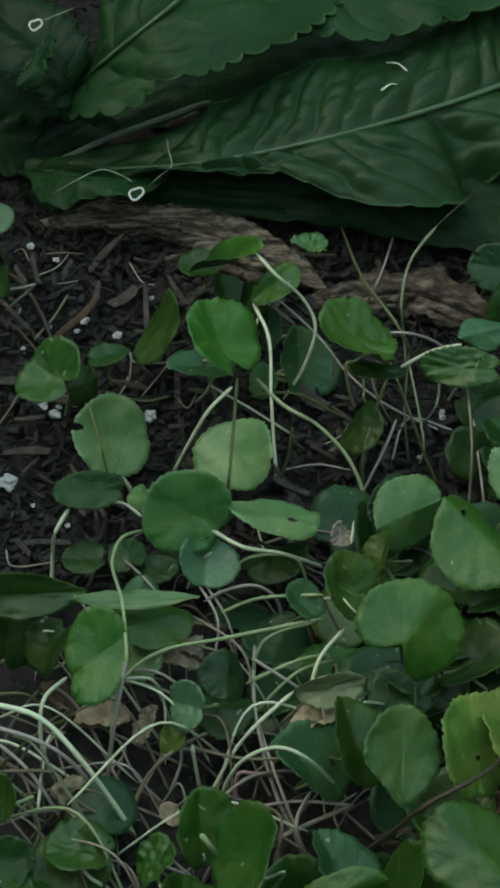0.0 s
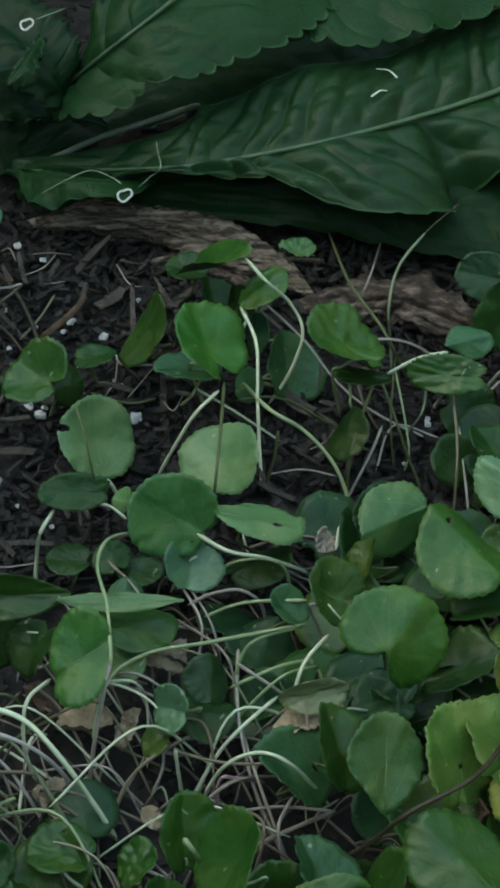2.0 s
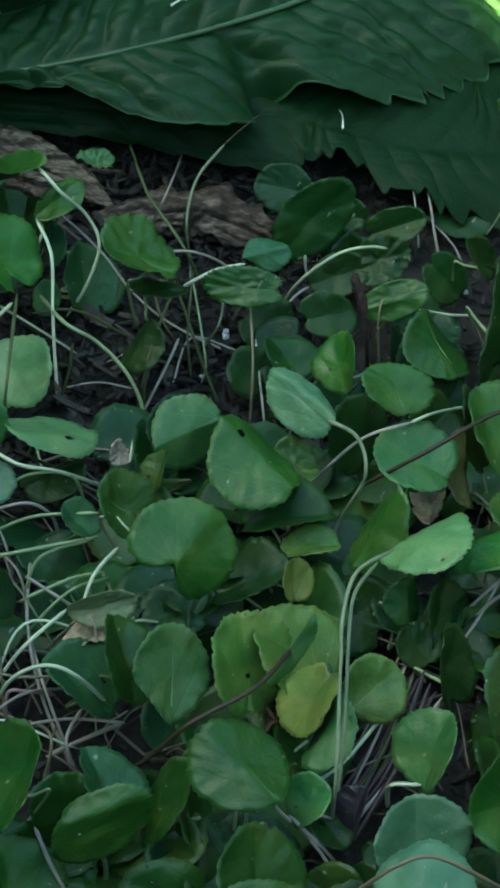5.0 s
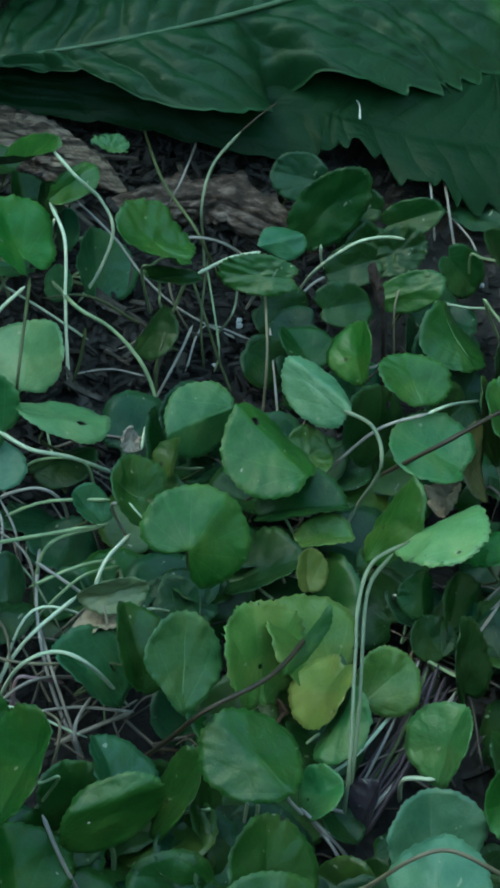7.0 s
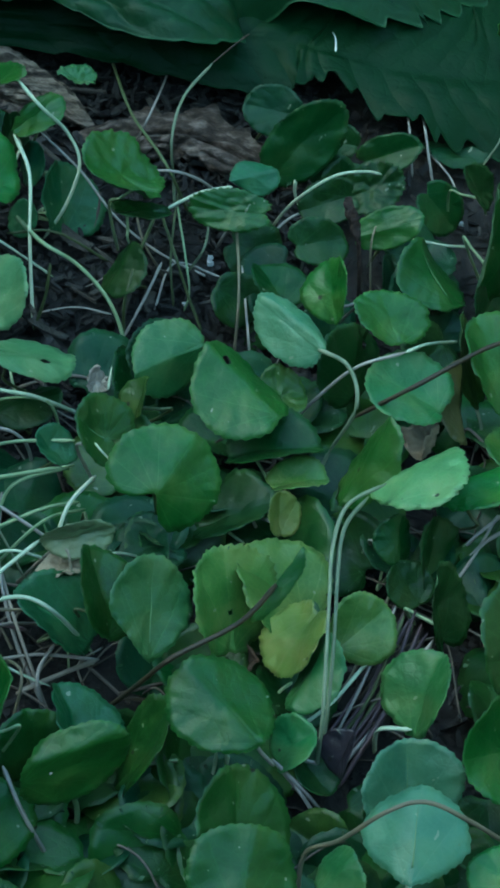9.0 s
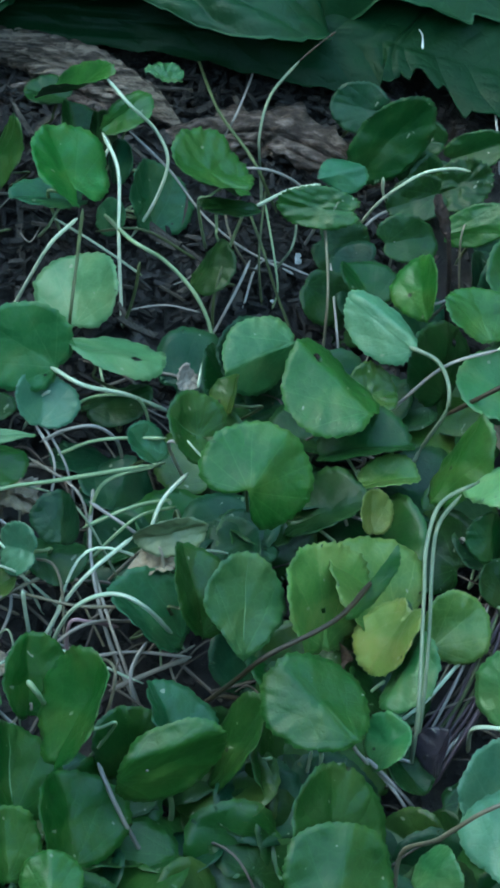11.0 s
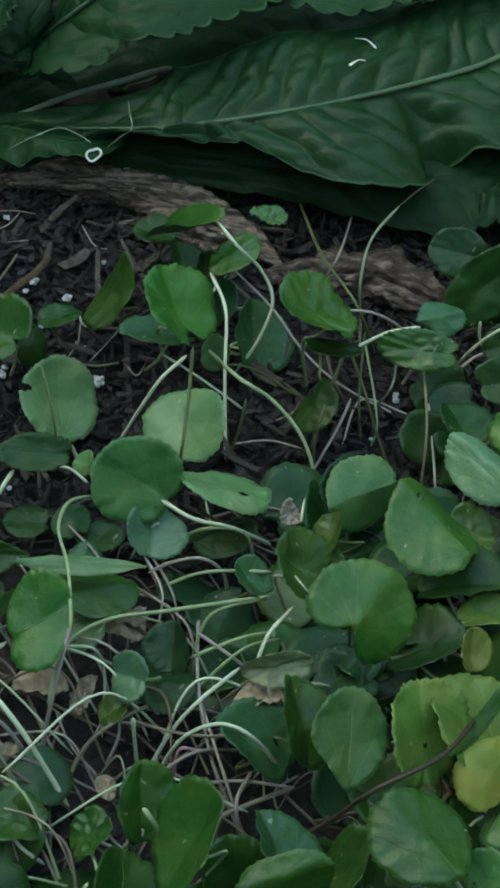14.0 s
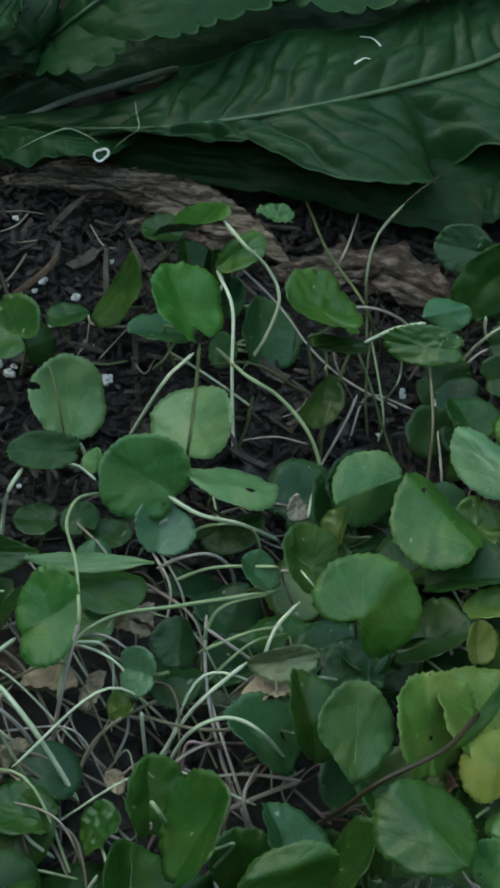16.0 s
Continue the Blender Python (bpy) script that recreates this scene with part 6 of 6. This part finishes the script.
perlite((-0.072, -0.0204, 0.001), 2.0)
perlite((-0.0868, 0.097, 0.0008), 1.6)
perlite((0.0691, 0.0173, 0.0009), 1.8)
perlite((-0.0483, 0.061, 0.0009), 1.8)
perlite((-0.0863, -0.0095, 0.0008), 1.6)
perlite((0.0252, 0.0531, 0.0011), 2.2)
perlite((0.08, 0.044, 0.0012), 2.4)
perlite((0.1842, 0.0703, 0.0012), 2.5)


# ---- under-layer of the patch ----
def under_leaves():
    """Low leaves that close the carpet below the clear ones; their shade is put into darker greens."""
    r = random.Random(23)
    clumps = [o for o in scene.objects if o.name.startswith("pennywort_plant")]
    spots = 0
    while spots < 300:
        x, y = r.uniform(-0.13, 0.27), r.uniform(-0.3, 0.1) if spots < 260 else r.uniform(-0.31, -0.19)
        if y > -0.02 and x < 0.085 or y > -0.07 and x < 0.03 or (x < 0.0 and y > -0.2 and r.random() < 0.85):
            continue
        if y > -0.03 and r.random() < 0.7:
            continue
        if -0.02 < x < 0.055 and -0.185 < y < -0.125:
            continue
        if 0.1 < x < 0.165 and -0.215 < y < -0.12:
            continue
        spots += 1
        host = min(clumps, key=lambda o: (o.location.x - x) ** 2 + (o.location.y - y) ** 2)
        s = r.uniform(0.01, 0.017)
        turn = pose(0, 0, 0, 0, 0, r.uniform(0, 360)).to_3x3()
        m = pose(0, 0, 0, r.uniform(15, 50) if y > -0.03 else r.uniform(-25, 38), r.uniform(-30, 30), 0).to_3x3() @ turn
        # back leaves take only dark and dkblue, for the shade of the overhang
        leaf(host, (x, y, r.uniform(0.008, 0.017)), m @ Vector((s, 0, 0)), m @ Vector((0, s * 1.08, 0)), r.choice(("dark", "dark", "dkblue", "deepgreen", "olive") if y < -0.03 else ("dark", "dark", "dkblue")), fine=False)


under_leaves()


def loose_stalks():
    """Bare arching stalks that crowd the open part of the patch."""
    r = random.Random(47)
    clumps = [o for o in scene.objects if o.name.startswith("pennywort_plant")]
    for _ in range(58):
        x, y = r.uniform(-0.13, 0.035), r.uniform(-0.2, -0.09)
        a = r.gauss(2.3, 0.5) if r.random() < 0.55 else r.uniform(0, 6.28)
        long, high = r.uniform(0.03, 0.075), r.uniform(0.01, 0.034)
        p = Vector((x, y, 0.001))
        q = p + Vector((math.cos(a), math.sin(a) * 0.8, 0)) * long
        q.z = r.uniform(0.001, high)
        mid = (p + q) / 2 + Vector((r.uniform(-0.008, 0.008), r.uniform(-0.008, 0.008), high * 0.8))
        host = min(clumps, key=lambda o: (o.location.x - x) ** 2 + (o.location.y - y) ** 2)
        stalk(host, (p, mid, q), r.choice(("pale", "white", "palegreen", "palegreen", "lilacpale", "whitel", "lilac", "brownp", "brownish", "dry")), r.uniform(0.45, 0.85))


loose_stalks()


def tangle():
    """Thin dead runners and stalks matted over the soil."""
    r = random.Random(31)
    verts, faces = [], []
    for _ in range(240):
        x, y = r.uniform(-0.16, 0.22), r.uniform(-0.3, -0.03)
        a = r.uniform(0, 6.28)
        long = r.uniform(0.02, 0.06)
        p = Vector((x, y, r.uniform(0.001, 0.006)))
        q = p + Vector((math.cos(a), math.sin(a), 0)) * long
        mid = (p + q) / 2 + Vector((r.uniform(-0.01, 0.01), r.uniform(-0.01, 0.01), r.uniform(0.002, 0.014)))
        th = r.uniform(0.0003, 0.0007)
        me = tube("tmp", spline((p, mid, q), 7), lambda t: th, 5)
        b = len(verts)
        verts += [v.co.copy() for v in me.vertices]
        faces += [tuple(b + i for i in f.vertices) for f in me.polygons]
        bpy.data.meshes.remove(me)
    ob = new("dead_runners", mesh_of("dead_runners", verts, faces))
    ob.data.materials.append(plain_material("dead_runner", ((0.2, (0.05, 0.04, 0.032)), (0.8, (0.26, 0.22, 0.18))), 60.0, 0.8, 0.3, 600.0, True))
    tagged(ob, "matted thin dead runners lying on mulch", "dead stems", kind="stuff")


tangle()


# ---- small things ----
SEED = plain_material("dry_seed", ((0.3, (0.012, 0.008, 0.007)), (0.7, (0.05, 0.03, 0.024))), 300.0, 0.85, 0.8)


def seed_head():
    ob = new("seed_head")
    ob.location = (0.1369, 0.0101, 0)
    tagged(ob, "dry dark brown seed spike on a thin stem", "seed head")
    me = tube("stem", spline(((0.1303, 0.0074, 0.0500), (0.1323, 0.0046, 0.0360), (0.1356, 0.0098, 0.0120), (0.1369, 0.0101, 0.0020)), 8), lambda t: 0.0009, 7)
    centred(part("stem", me, SEED, ob))
    line = spline(((0.1262, 0.0205, 0.0600), (0.1273, 0.0158, 0.0570), (0.1290, 0.0115, 0.0530), (0.1303, 0.0074, 0.0500)), 12)
    me = tube("spike", line, lambda t: 0.0021 * (0.35 + math.sin(math.pi * min(0.97, 0.12 + 0.85 * t)) * 0.65), 14, 0.9)
    centred(part("spike", me, SEED, ob))


seed_head()


def fallen_petal(a, b, wide):
    """A tiny pale petal: a slender stem with a swollen end."""
    a, b = Vector(a), Vector(b)
    mid = (a + b) / 2 + Vector((0.0006, 0.001, 0.001))
    me = tube("fallen_petal", spline((a, mid, b), 8), lambda t: wide * (0.35 + 0.65 * t ** 4) * (1 if t < 0.98 else 0.4), 8)
    me.materials.append(PETAL)
    ob = new("fallen_petal", me)
    centred(ob)
    return tagged(ob, "tiny white fallen petal lying on a leaf", "petal", "fallen petals")


def dry_blade():
    line = spline(((-0.092, 0.08, 0.003), (-0.082, 0.084, 0.013), (-0.0715, 0.092, 0.018), (-0.0665, 0.105, 0.016), (-0.0675, 0.12, 0.006)), 9)
    verts, faces = [], []
    n = len(line)
    for i, c in enumerate(line):
        d = (line[min(i + 1, n - 1)] - line[max(i - 1, 0)]).normalized()
        s = d.cross(Vector((0.3, -0.4, 1))).normalized()
        w = 0.0013 * math.sin(math.pi * (0.08 + 0.88 * i / (n - 1))) ** 0.6
        for k, drop in ((-1, 0.0008), (0, 0.0), (1, 0.0012)):
            verts.append(c + s * k * w - Vector((0, 0, drop)))
        for k in (1, 0, -1):
            verts.append(c + s * k * w - Vector((0, 0, 0.0016)))
        if i:
            for k in range(6):
                k2 = (k + 1) % 6
                faces.append(((i - 1) * 6 + k, (i - 1) * 6 + k2, i * 6 + k2, i * 6 + k))
    ob = new("dry_leaf_strip", mesh_of("dry_leaf_strip", verts, faces))
    ob.data.materials.append(DRY["umber"])
    tagged(ob, "arched strip of dry brown leaf on mulch", "dry leaf", "withered leaves")


dry_blade()

fallen_petal((0.0615, 0.2075, 0.0662), (0.0705, 0.1994, 0.0672), 0.00062)
fallen_petal((0.0655, 0.1905, 0.0662), (0.0583, 0.1866, 0.0658), 0.0007)
fallen_petal((0.1345, 0.159, 0.0318), (0.135, 0.147, 0.031), 0.0007)


def rim_line(points, thick, name="pale_rim"):
    """A thin pale edge where a blade is torn and curled."""
    ob = new(name, tube(name, spline(points, 8), lambda t: thick * min(1.0, 0.3 + 8 * min(t, 1 - t)), 6, 0.4))
    ob.data.materials.append(RIM)
    return centred(ob)


def torn_edge(centre, size, sides):
    """A white-edged torn hole: an uneven ring with fine rims running from it."""
    ring = []
    for k in range(25):
        w = 2 * math.pi * k / 24
        s = size * (1 + 0.22 * math.sin(2 * w + 0.6) + 0.1 * math.sin(3 * w))
        ring.append(Vector(centre) + Vector((s * math.cos(w), s * 0.75 * math.sin(w), s * 0.75 * math.sin(w))))
    me = tube("torn_leaf_edge", ring, lambda t: size * 0.2, 7, 0.5)
    me.materials.append(PETAL)
    ob = new("torn_leaf_edge", me)
    centred(ob)
    tagged(ob, "white-rimmed torn hole with pale curled edge on leaf", "torn leaf edge")
    for points in sides:
        rim = rim_line([Vector(p) + Vector((0, -0.0014, 0.0014)) for p in points], 0.00025)
        rim.parent = ob
        rim.location = rim.location - ob.location


torn_edge((-0.0505, 0.1525, 0.0345), 0.0027, (((-0.0881, 0.1605, 0.028), (-0.077, 0.163, 0.034), (-0.0663, 0.1657, 0.0375), (-0.0575, 0.163, 0.0365), (-0.052, 0.159, 0.0355)),
                                             ((-0.045, 0.1575, 0.0345), (-0.0395, 0.157, 0.041), (-0.0345, 0.1555, 0.0475), (-0.036, 0.165, 0.049), (-0.0368, 0.1738, 0.0485))))
torn_edge((-0.095, 0.204, 0.0885), 0.0024, (((-0.091, 0.206, 0.0893), (-0.085, 0.2085, 0.0905), (-0.0775, 0.2125, 0.0915)),))
